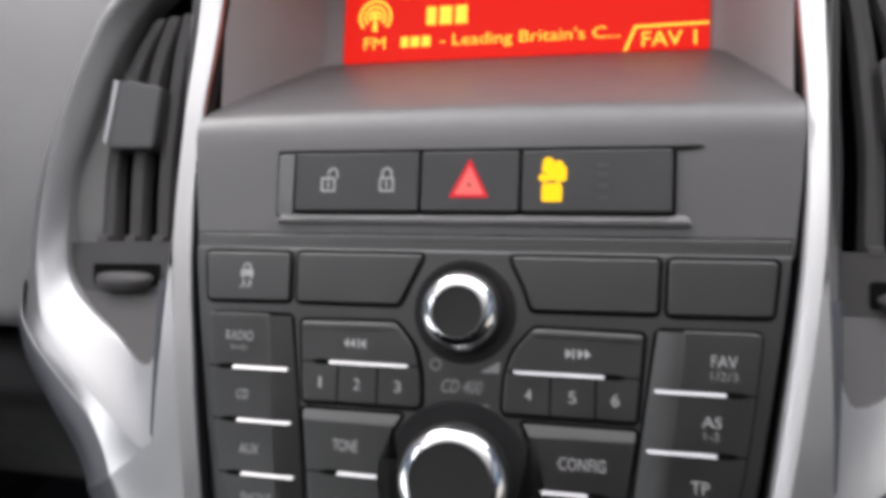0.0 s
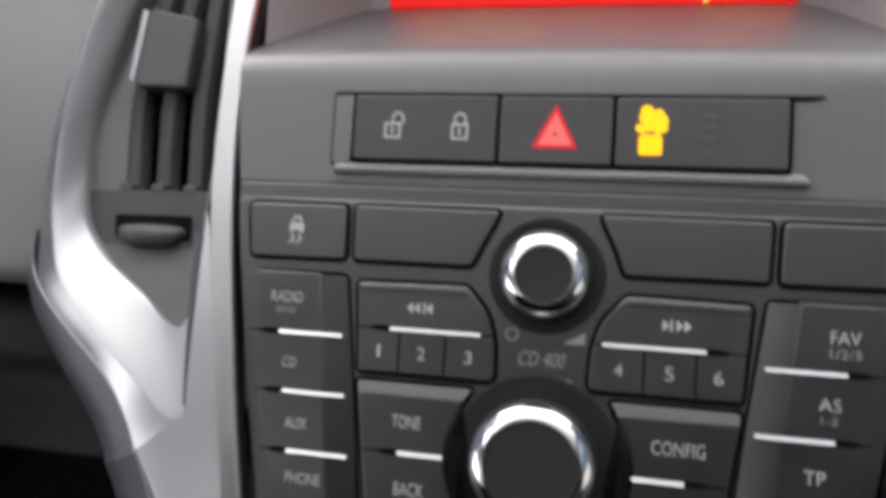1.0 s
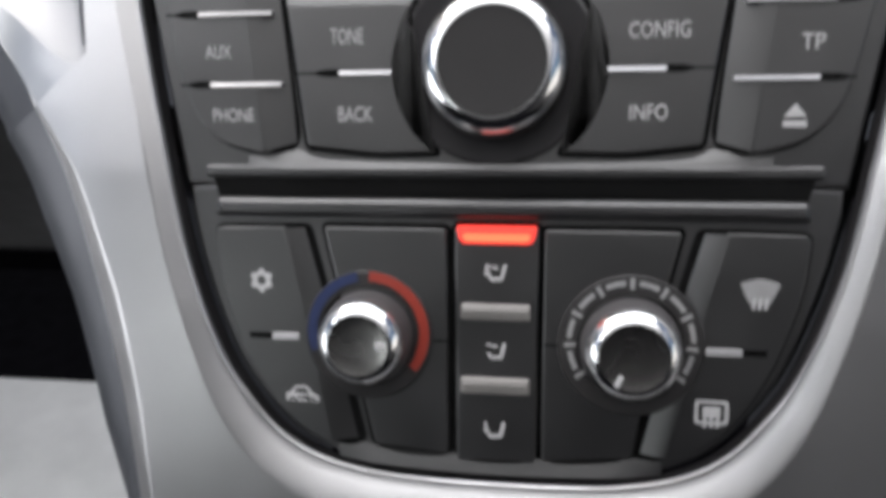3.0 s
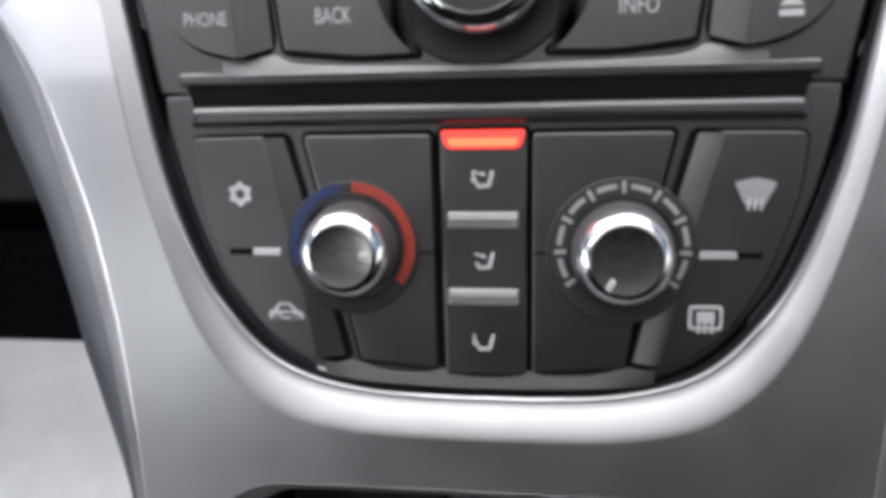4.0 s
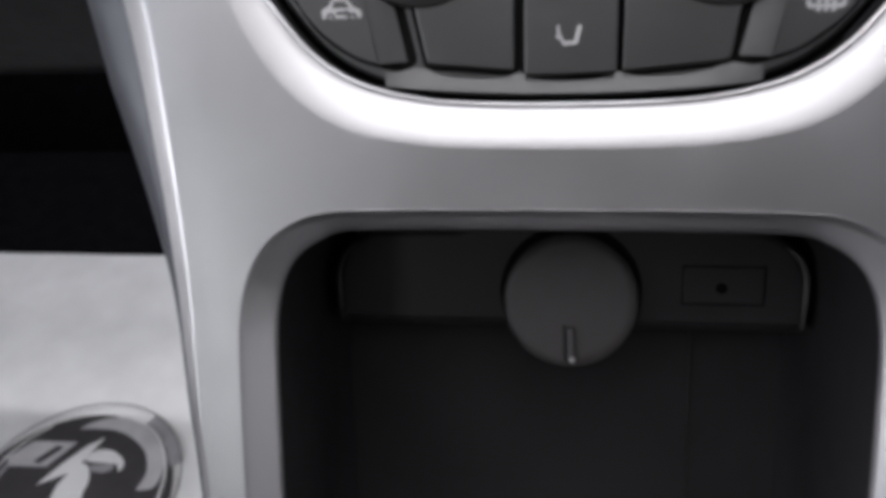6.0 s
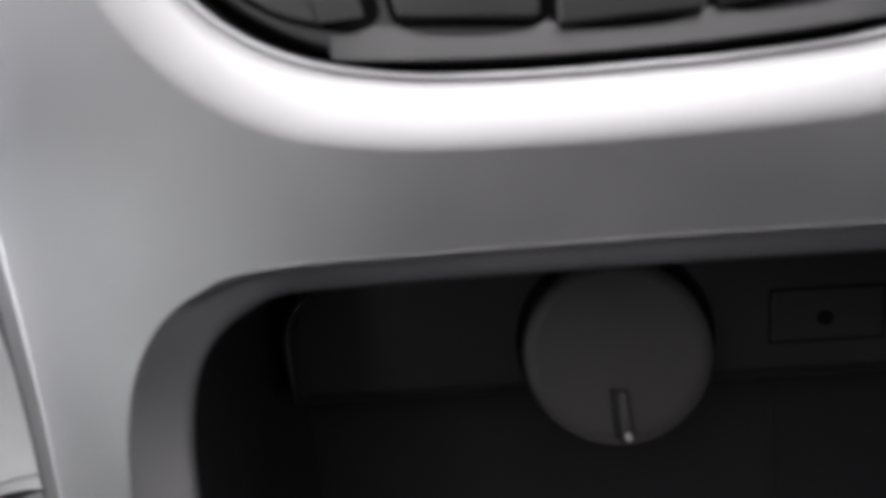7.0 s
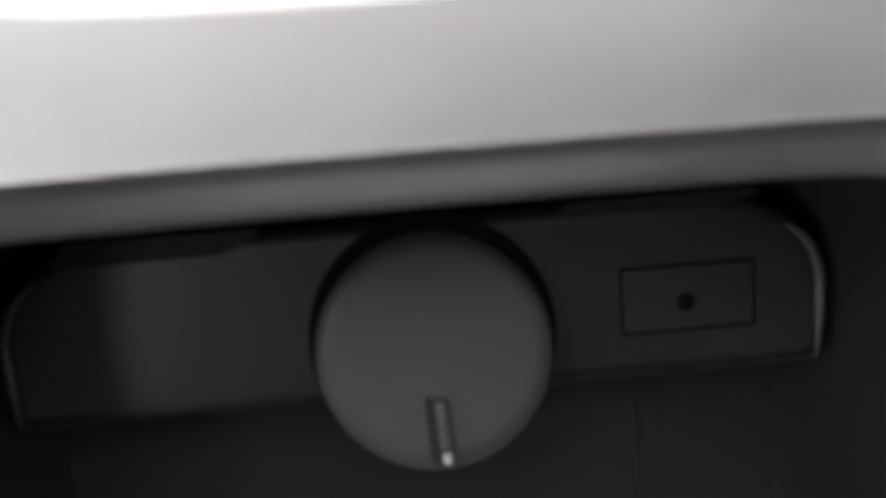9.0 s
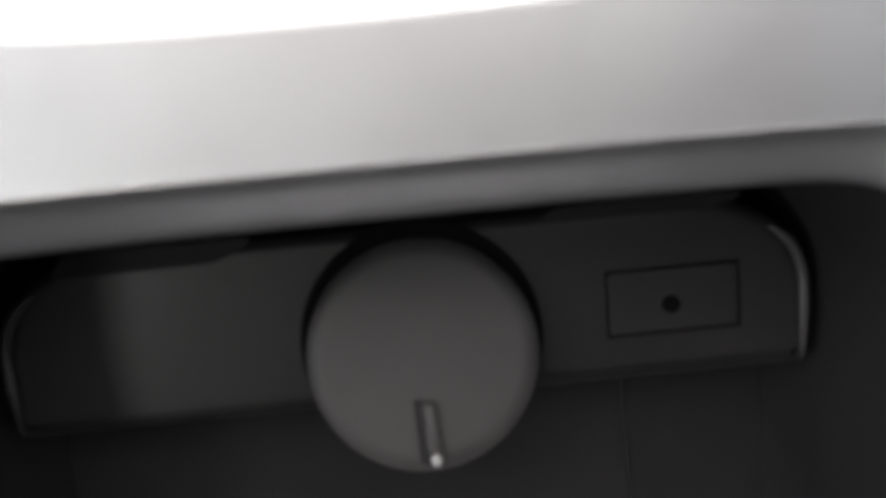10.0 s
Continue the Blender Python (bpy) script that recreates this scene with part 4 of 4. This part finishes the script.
def rocker(s, legends):
    line = [(77.6, 84.2), (51.2, 84.6), (46.4, 66), (36.6, 25.2), (40.6, 23.8), (51, 26.4), (60.5, 33.4), (69.5, 48), (76.0, 68)]
    main = [(77.6, 84.2), (57.8, 84.5), (53.0, 66), (44.8, 24.6), (51, 26.4), (60.5, 33.4), (69.5, 48), (76.0, 68)]
    pad = part("rocker_button", slab(rounded([(s * u, v) for u, v in main], [2.5, 0, 0, 0, 5, 6, 8, 8]), C0, C0 + 3, 0.4), BUTTON, climate)
    part("joint", flat(grown(rounded([(s * u, v) for u, v in line], [2.5, 1.6, 0, 1.4, 1.4, 5, 6, 8, 8]), 0.9), 0.8, 0.5), GAP, pad)
    facet(s, [(57.9, 84.2), (53.1, 66), (49.0, 45), (44.9, 24.9)], [(51.4, 84.2), (46.6, 66), (41.6, 45), (37.0, 25.4)], pad, C0, C0 + 2.4)
    seam(pad, min(s * 52, s * 72), max(s * 52, s * 72), 54.2)
    a, b = (-66.4, -54.0) if s < 0 else (53.4, 62.4)
    part("bright_strip", slab(rounded(box(a + (4.6 if s < 0 else 0), b, 53.2, 55.1), 0.3), sloped(53.2, C0 - 0.9, 55.1, C0 - 0.3), C0 + 1, 0.2), BRUSHED, pad, "small bright metal strip")
    part("dark_slot", flat(box(a - 2, a + 4.6, 53.3, 55.0) if s < 0 else box(b, b + 6, 53.3, 55.0), C0 - 0.12, 0.4), GAP, pad)
    return pad


left_rocker, right_rocker = rocker(-1, ()), rocker(1, ())
# snowflake, recirculation, windscreen and rear window symbols
for a in range(0, 360, 60):
    c, s_ = math.cos(radians(a + 30)), math.sin(radians(a + 30))
    mark("snowflake_arm", flat(arc(-64.5 + 2.5 * c, 69.6 + 2.5 * s_, 0.85, 0, 360, 10)[:-1], C0 - 0.12 - a * 0.0001), left_rocker)
mark("snowflake_ring", ring_shape(-64.5, 69.6, 1.3, 2.6, 0, 360, C0 - 0.18, 0.2, 18), left_rocker)
mark("car_symbol", flat(rounded([(-58.4, 35.6), (-48.8, 35.6), (-48.8, 37.4), (-50.6, 38.2), (-52.4, 40.2), (-55.6, 40.2), (-57.0, 38.3), (-58.4, 37.8)], 0.4), C0 - 0.12), left_rocker)
mark("car_window", flat(rounded([(-55.9, 38.0), (-51.6, 38.0), (-52.8, 39.5), (-55.3, 39.5)], 0.2), C0 - 0.18), left_rocker, BUTTON)
for k in (-56.3, -50.9):
    mark("car_wheel", ring_shape(k, 35.7, 0.5, 1.2, 0, 360, C0 - 0.2, 0.2, 12), left_rocker, BUTTON)
mark("loop_arrow", flat(rounded([(-54.9, 36.4), (-52.6, 36.4), (-52.6, 35.8), (-51.4, 36.8), (-52.6, 37.7), (-52.6, 37.2), (-54.9, 37.2)], 0.1), C0 - 0.18), left_rocker, BUTTON)
mark("screen_symbol", flat(rounded([(63.6, 66.6), (68.2, 66.6), (70.8, 72.2), (65.9, 73.4), (61.0, 72.2)], 0.7), C0 - 0.12), right_rocker, DIM)
mark("screen_glass", flat(rounded([(63.9, 68.0), (67.9, 68.0), (69.2, 71.4), (65.9, 72.3), (62.6, 71.4)], 0.5), C0 - 0.18), right_rocker, DIM)
for k in (-1.5, 0.0, 1.5):
    mark("warm_wave", flat([(65.9 + k - 0.3, 65.4), (65.9 + k + 0.3, 65.4), (65.9 + k + 0.5, 68.4), (65.9 + k - 0.1, 68.4)], C0 - 0.24), right_rocker)
mark("window_frame_symbol", flat(rounded(box(51.4, 59.8, 35.0, 41.4), 1.1), C0 - 0.12), right_rocker)
mark("window_clear", flat(rounded(box(52.3, 58.9, 35.9, 40.5), 0.7), C0 - 0.18), right_rocker, BUTTON)
mark("window_heat", flat(rounded(box(53.4, 57.8, 36.9, 39.8), 0.4), C0 - 0.22), right_rocker)
for k in (-1.6, 0.0, 1.6):
    mark("warm_wave", flat(rounded(box(55.6 + k - 0.4, 55.6 + k + 0.4, 34.2, 37.0), 0.2), C0 - 0.26), right_rocker)
key("temperature_pad", [(-46.6, 84.6), (-13.2, 84.6), (-12.6, 22.6), (-33.2, 24.4), (-42.4, 66)], climate, r=[1.2, 1.2, 1.2, 1.2, 0], front=C0 + 0.25)
key("fan_pad", [(12.4, 84.6), (46.8, 84.6), (42.4, 66), (36.2, 24.2), (12.4, 22.0)], climate, r=[1.2, 1.2, 0, 1.2, 1.2], front=C0 + 0.25)
for s in U:
    part("seam", flat(box(min(s * 12.8, s * 17.4), max(s * 12.8, s * 17.4), 54.0, 54.5), C0 + 0.12, 0.3), GAP, climate)
centre = key("airflow_column", [(-10.9, 85.4), (11.0, 85.4), (10.9, 21.8), (-10.2, 21.4)], climate, r=1.2, front=C0 - 0.3)
part("glowing_bar", slab(rounded([(-9.5, 80.9), (9.6, 80.9), (10.5, 85.5), (-10.4, 85.5)], [2.0, 2.0, 0.6, 0.6], 5), C0 - 1.4, C0 + 1, 0.7), GLOW, centre, "glowing red warning bar")
part("glowing_core", flat(rounded([(-8.3, 81.6), (8.4, 81.6), (8.9, 83.6), (-8.8, 83.6)], 0.9, 4), C0 - 1.46, 0.05), GLOW_CORE, centre, "brighter lower half")
for v in (63.4, 43.4):
    part("clear_key", slab(rounded(box(-9.2, 9.2, v - 2.9, v + 1.6), 0.8), C0 - 1.6, C0 + 1, 0.8), CLEAR, centre, "greyish translucent key edge")
    part("bright_strip", slab(rounded(box(-8.8, 8.9, v - 0.5, v + 1.5), 0.4), sloped(v - 0.5, C0 - 2.0, v + 1.5, C0 - 1.4), C0 + 1, 0.25), DULL, centre, "dull metal strip")
for v, kind in ((73.2, 0), (52.2, 1), (30.4, 2)):
    mark("seat_back", flat(rounded([(1.0, v - 1.4), (2.0, v - 1.6), (2.9, v + 2.2), (1.9, v + 2.4)], 0.3), C0 - 0.5), centre)
    mark("seat_base", flat(rounded([(-1.4, v - 2.2), (1.9, v - 2.0), (1.8, v - 1.1), (-1.2, v - 1.2)], 0.3), C0 - 0.46), centre)
    mark("seat_leg", flat(rounded([(-1.5, v - 2.1), (-0.8, v - 1.9), (-1.5, v - 0.2), (-2.2, v - 0.4)], 0.2), C0 - 0.42), centre)
    if kind != 1:
        mark("flow_arrow", flat([(-2.9, v + 2.2), (-2.3, v + 2.4), (-2.0, v + 0.2), (-1.5, v + 0.2), (-2.5, v - 0.9), (-3.3, v + 0.1), (-2.7, v + 0.1)], C0 - 0.5), centre)
    if kind != 2:
        mark("flow_arrow", flat([(-2.4, v + 1.6), (-0.4, v + 1.1), (-0.5, v + 0.7), (0.7, v + 1.1), (0.0, v + 2.2), (-0.2, v + 1.7), (-2.3, v + 2.2)], C0 - 0.54), centre)


def dial(name, cu, cv, r, label, w=17.8):
    part(name + "_bezel", turned([(w, 1.0), (w, -0.9), (w - 0.6, -1.5), (13.6, -1.5), (13.2, -0.6), (12.9, 1.0)], cu, cv), KNOB, climate, "black dial ring")
    body = part(name, turned([(r + 1.3, 2.0), (r + 1.1, -4.0), (r + 0.5, -8.5), (r + 0.1, -10.0)], cu, cv, lid=False), VANE, climate, label)
    part("chrome_ring", turned([(r + 0.2, -6.5), (r + 0.3, -9.3), (r - 0.1, -10.4), (r - 1.6, -12.2), (r - 2.7, -13.0), (r - 3.1, -13.0), (r - 3.3, -11.9)], cu, cv, lid=False), CHROME, body, "polished chrome ring")
    part("cap", turned([(r - 3.2, -11.0), (r - 3.3, -12.7), (r - 3.9, -12.6), (r * 0.4, -12.3), (0.0, -12.25)], cu, cv), DARK_CHROME, body, "dished dark metallic cap")
    return body


warm = dial("temperature_knob", -34.6, 55.2, 11.2, "black temperature knob with a chrome ring")
part("cold_arc", ring_shape(-34.6, 56.0, 14.2, 16.8, 100, 200, -1.65, 0.2), BLUE, climate, "dark blue cold scale")
part("warm_arc", ring_shape(-34.6, 56.0, 14.2, 16.8, 88, -38, -1.65, 0.2), RED, climate, "red warm scale")
fan = dial("fan_knob", 34.8, 54.8, 11.6, "black fan knob with a chrome ring", 18.8)
for k in range(9):
    a = 215 - 31.3 * k
    part("tick", ring_shape(34.8, 55.8, 13.9, 16.9, a - 2.0, a + 2.0, -1.65, 0.2, 3), DIM, climate)
    if k < 8:
        part("scale_arc", ring_shape(34.8, 55.8, 15.0, 16.3, a - 6.5, a - 25.0, -1.65, 0.2, 6), DIM, climate)
mark("pointer", slab(rounded(box(-30.0, -27.4, 54.4, 56.4), 0.5), -12.9, -10, 0.3), warm, INK, "small white pointer")
mark("pointer", slab(rounded([(30.0, 47.8), (31.3, 47.0), (32.6, 49.8), (31.4, 50.5)], 0.4), -12.9, -10, 0.3), fan, INK, "small white pointer")


def lower_lip():
    """The paler lip under the pads, rising to a small soft peak in each joint."""
    top = []
    for k in range(-44, 45):
        u = float(k)
        foot = 20.4 + 0.0013 * u * u
        top.append((u, foot + sum(h * math.exp(-abs(u - c) / 2.6) for c, h in ((-11.6, 2.6), (11.7, 2.6), (-35.0, 4.0), (36.4, 4.0)))))
    base = [(float(k), 17.3 + 0.00105 * k * k) for k in range(44, -45, -4)]
    return slab(top + base, lambda u, v: (-0.9 + 0.36 * (v - 17.3 - 0.00105 * u * u)) * min(1.0, (44.5 - abs(u)) / 12) + 0.8 * (1 - min(1.0, (44.5 - abs(u)) / 12)), 3, 0.25)


part("lower_lip", lower_lip(), PLATE, climate, "paler curved lip under the pads")

# ---- storage tray under the panel ----
tray_line = set_in(7.25)
rows = []
for inset, deep in ((0.0, 14.0), (-1.0, 18.0), (-1.2, 60.0), (-0.5, 72.0), (2.0, 78.0)):
    rows.append([(u, face_depth(u, v) + deep * (1 - (0.43 if deep == 14.0 else 0.0) * min(1.0, max(0.0, (abs(p) - 58) / 20))), v) for (u, v), (p, q) in zip(grown(tray_line, -inset), mouth)])
tray = thing("storage_tray", (0, 40, -80), "deep black rubber-lined storage tray in the console", "storage tray")
part("liner", loft(rows, True, False, True), RUBBER, tray)
part("seam", slab(box(43.1, 43.5, -125, -54), sloped(-125, 59.6, -54, 67.0), 74, 0.1), SHELF, tray)
part("socket_shelf", slab(rounded([(-71.5, -56.4), (73.5, -56.4), (74.5, -40), (69, -28.5), (58, -23.5), (-56, -23.5), (-67, -28.5), (-72.5, -40)], [1.5, 1.5, 9, 7, 6, 6, 7, 9], 5), 47.6, 78, 2.6), SHELF, tray, "dark moulded shelf front with rounded ends")
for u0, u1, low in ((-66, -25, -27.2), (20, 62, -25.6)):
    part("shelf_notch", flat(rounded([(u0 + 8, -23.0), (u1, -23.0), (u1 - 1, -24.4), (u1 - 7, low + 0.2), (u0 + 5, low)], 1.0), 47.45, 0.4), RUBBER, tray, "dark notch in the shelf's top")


def bead(line, r, front):
    """A slim rounded rib along a line of (u, v)."""
    pts = curve(line, 6)
    rows = []
    for k, (u, v) in enumerate(pts):
        p, q = pts[max(k - 1, 0)], pts[min(k + 1, len(pts) - 1)]
        t = Vector((q[0] - p[0], q[1] - p[1])).normalized()
        w = r * min(1.0, 0.25 + 4 * k / len(pts), 0.25 + 4 * (len(pts) - 1 - k) / len(pts))
        rows.append([(u - t.y * w * math.cos(a), front + 0.6 - w * 1.1 * math.sin(a), v + t.x * w * math.cos(a)) for a in [math.pi * n / 8 for n in range(9)]])
    return loft(rows)


for line in ([(66.5, -29.6), (70.4, -33.0), (72.6, -38), (73.0, -44), (72.6, -55)], [(-64.5, -29.6), (-68.6, -33.2), (-71, -39), (-71.2, -45), (-70.8, -55)]):
    # The right bead's sheen is put into a paler colour than the left's.
    part("end_bead", bead(line, 1.0, 47.4), CAP if line[0][0] > 0 else SHELF, tray, "rounded edge bead, coloured paler on the right for its sheen", 60)
power = thing("power_socket", (2.9, 42, -45.5), "round grey moulded cap closing a power socket", "power socket")
cap = part("cap", turned([(17.5, 14.0), (20.4, 12.0), (20.7, 3.0), (20.3, 0.9), (19.3, 0.1), (17.0, 0.0), (0.0, -0.15)], 2.9, -45.5, 72), CAP, power, "round grey cap with a small grip")
for v in cap.data.vertices:
    v.co = Matrix.Rotation(radians(-12), 3, "X") @ Vector((v.co.x, v.co.y + 0.042, v.co.z))
# Shade round the top of the cap, painted as a flat dark sheet.
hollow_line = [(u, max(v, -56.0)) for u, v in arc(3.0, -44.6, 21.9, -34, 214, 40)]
part("collar_shade", flat(hollow_line, 47.4, 0.3), GAP, power, "shade behind the cap, drawn as a flat dark sheet")


def grip():
    """A small raised grip, proud of the tilted cap."""
    line = rounded([(2.4, -63.9), (5.0, -63.7), (4.4, -53.2), (1.6, -53.4)], 1.3, 4)
    on = lambda u, v, out: (u, 42.0 + 0.2126 * (v + 45.5) - out, v)
    rows = [[on(u, v, -0.6) for u, v in grown(line, 0.25)], [on(u, v, 0.5) for u, v in line], [on(u, v, 1.1 + 0.05 * (-53 - v)) for u, v in grown(line, -0.4)], [on(u, v, 1.3 + 0.06 * (-53 - v)) for u, v in grown(line, -0.9)]]
    return loft(rows, True, False, True)


groove = [(0.9, -63.4), (2.3, -63.8), (1.6, -52.8), (0.5, -53.2)]
part("grip_groove", loft([[(u, 42.0 + 0.2126 * (v + 45.5) + k, v) for u, v in groove] for k in (0.5, -0.45)], True, True, True), RUBBER, cap)
part("grip", grip(), CAP, cap, "small raised grip")
# A pale stud stands in for the specular glint on the grip.
part("grip_glint", turned([(0.95, 45.6), (0.9, 35.8), (0.6, 35.2), (0.0, 35.05)], 3.6, -62.6, 16), INK, cap, "glint on the grip, made as a pale stud")
aux = thing("aux_socket", (49, 47, -41.8), "small dark rectangular audio socket plate with a round hole", "audio socket")
part("frame_gap", flat(box(36.6, 61.0, -47.75, -35.35), 47.5, 0.4), GAP, aux)
part("plate", slab(rounded(box(37.1, 60.5, -47.2, -35.9), 0.7), 46.95, 48, 0.4), SHELF, aux, "", 20)
part("hole_rim", turned([(2.3, 47.4), (2.3, 46.8), (1.8, 46.75), (1.7, 47.4)], 48.2, -42.2, 32), SHELF, aux)
part("jack_hole", turned([(1.75, 47.6), (1.75, 46.72), (0.0, 46.72)], 48.2, -42.2, 32), GAP, aux, "round black hole")

# ---- paper mat on the footwell floor ----
mat = new("paper_mat")
mat.location = (-0.44, 0.20, 0.004)
tagged(mat, "white paper floor mat with a round printed emblem on the carpet", "floor mat")


def lay(name, outline, z, mat_, parent, thick=0.0004):
    """A sheet or a printed shape on the mat, by its outline on the floor in metres."""
    bm = bmesh.new()
    lowv = [bm.verts.new((x + 0.44, y - 0.20, z - 0.004)) for x, y in outline]
    top = [bm.verts.new((x + 0.44, y - 0.20, z - 0.004 + thick)) for x, y in outline]
    n = len(outline)
    for i in range(n):
        bm.faces.new((lowv[i], lowv[(i + 1) % n], top[(i + 1) % n], top[i]))
    bm.faces.new(top)
    bm.faces.new(lowv)
    bmesh.ops.recalc_face_normals(bm, faces=bm.faces)
    me = bpy.data.meshes.new(name)
    bm.to_mesh(me)
    bm.free()
    me.materials.append(mat_)
    ob = new(name, me)
    ob.parent = parent
    return ob


def sheet():
    """The paper itself, a slightly buckled sheet."""
    bm = bmesh.new()
    nx, ny = 22, 26
    grid = [[bm.verts.new((x + 0.44, y - 0.20, 0.0007 * noise.noise((x * 14, y * 14, 3.1)) - 0.001)) for x, y in
             [(-0.625 + 0.43 * i / nx - 0.012 * (j / ny), -0.10 + 0.517 * j / ny) for i in range(nx + 1)]] for j in range(ny + 1)]
    for j in range(ny):
        for i in range(nx):
            bm.faces.new((grid[j][i], grid[j][i + 1], grid[j + 1][i + 1], grid[j + 1][i]))
    geom = bmesh.ops.extrude_face_region(bm, geom=bm.faces[:])
    for v in [g for g in geom["geom"] if isinstance(g, bmesh.types.BMVert)]:
        v.co.z -= 0.0012
    bmesh.ops.recalc_face_normals(bm, faces=bm.faces)
    me = bpy.data.meshes.new("sheet")
    bm.to_mesh(me)
    bm.free()
    me.materials.append(PAPER)
    smooth(me)
    ob = new("sheet", me)
    ob.parent = mat
    return ob


sheet()
EC = (-0.3654, 0.1372)


def ring_on_floor(r0, r1, a0, a1, n=48):
    return arc(*EC, r1, a0, a1, n) + arc(*EC, r0, a1, a0, n)


def on_emblem(points):
    """Places on the emblem, in millimetres from its middle."""
    return [(EC[0] + x * MM, EC[1] + y * MM) for x, y in points]


def dark_disc():
    """The dark field: a disc set low inside the outer line, so that a white crescent is left above it."""
    out = []
    for k in range(96):
        a = 2 * math.pi * k / 96
        c, s_ = math.cos(a), math.sin(a)
        along = -3.1 * c - 13.0 * s_
        reach = along + math.sqrt(max(0.0, along * along - (3.1 ** 2 + 13.0 ** 2 - 85.0 ** 2)))
        out.append((c * min(83.6, reach), s_ * min(83.6, reach)))
    return on_emblem(out)


lay("emblem_line", ring_on_floor(0.0840, 0.0850, 0, 359.9, 72), 0.0058, PRINT_DARK, mat)
lay("emblem_rim_shade", ring_on_floor(0.0745, 0.0838, 22, 62, 24), 0.0057, PRINT_MID, mat)
lay("emblem_disc", dark_disc(), 0.0056, PRINT_DARK, mat)
lay("emblem_inner_line", ring_on_floor(0.0735, 0.0752, 128, 250), 0.0062, PAPER, mat)
lay("emblem_rim_shade", ring_on_floor(0.0655, 0.0690, 158, 232, 20), 0.0060, PRINT_MID, mat)
lay("emblem_edge_line", ring_on_floor(0.0712, 0.0730, -70, 74), 0.0064, PAPER, mat)
lay("emblem_sweep", on_emblem(curve([(-20, 57), (-12, 64), (1, 69), (16, 70), (36, 61), (54, 46), (64, 31), (67, 15), (63, 6), (52, 4)], 4) + curve([(52, 4), (54, 20), (45, 38), (28, 51), (12, 57), (-4, 58), (-20, 57)], 4)[1:-1]), 0.0062, PRINT_PALE, mat)
lay("emblem_panel", on_emblem([(-68, 26), (-63, 19), (-31, 20), (-16, 44), (-54, 43)]), 0.0062, PRINT_PALE, mat)
lay("emblem_bar", on_emblem([(-44, 24), (-38, 22), (-25, 38), (-31, 40)]), 0.0066, PRINT_DARK, mat)
lay("emblem_blade", on_emblem([(-30, 3), (-6, 17), (-1, 29), (6, 49), (-5, 41), (-18, 24)]), 0.0068, PAPER, mat)
lay("emblem_body", on_emblem(curve([(-30, -50), (-14, -14), (-13, 4), (-8, 17), (-1, 25), (7, 18), (11, 8), (11, -3), (17, -16), (27, -48)], 3)), 0.0064, PAPER, mat)
lay("emblem_jaw", on_emblem([(4, 23), (9, 18), (18, 17), (25, 20), (24, 26)]), 0.0064, PRINT_MID, mat)
lay("emblem_head", on_emblem(curve([(-1, 27), (2, 35), (9, 38), (19, 37), (29, 31), (33, 25), (31, 19), (27, 25), (17, 26), (6, 26)], 3)), 0.0066, PAPER, mat)
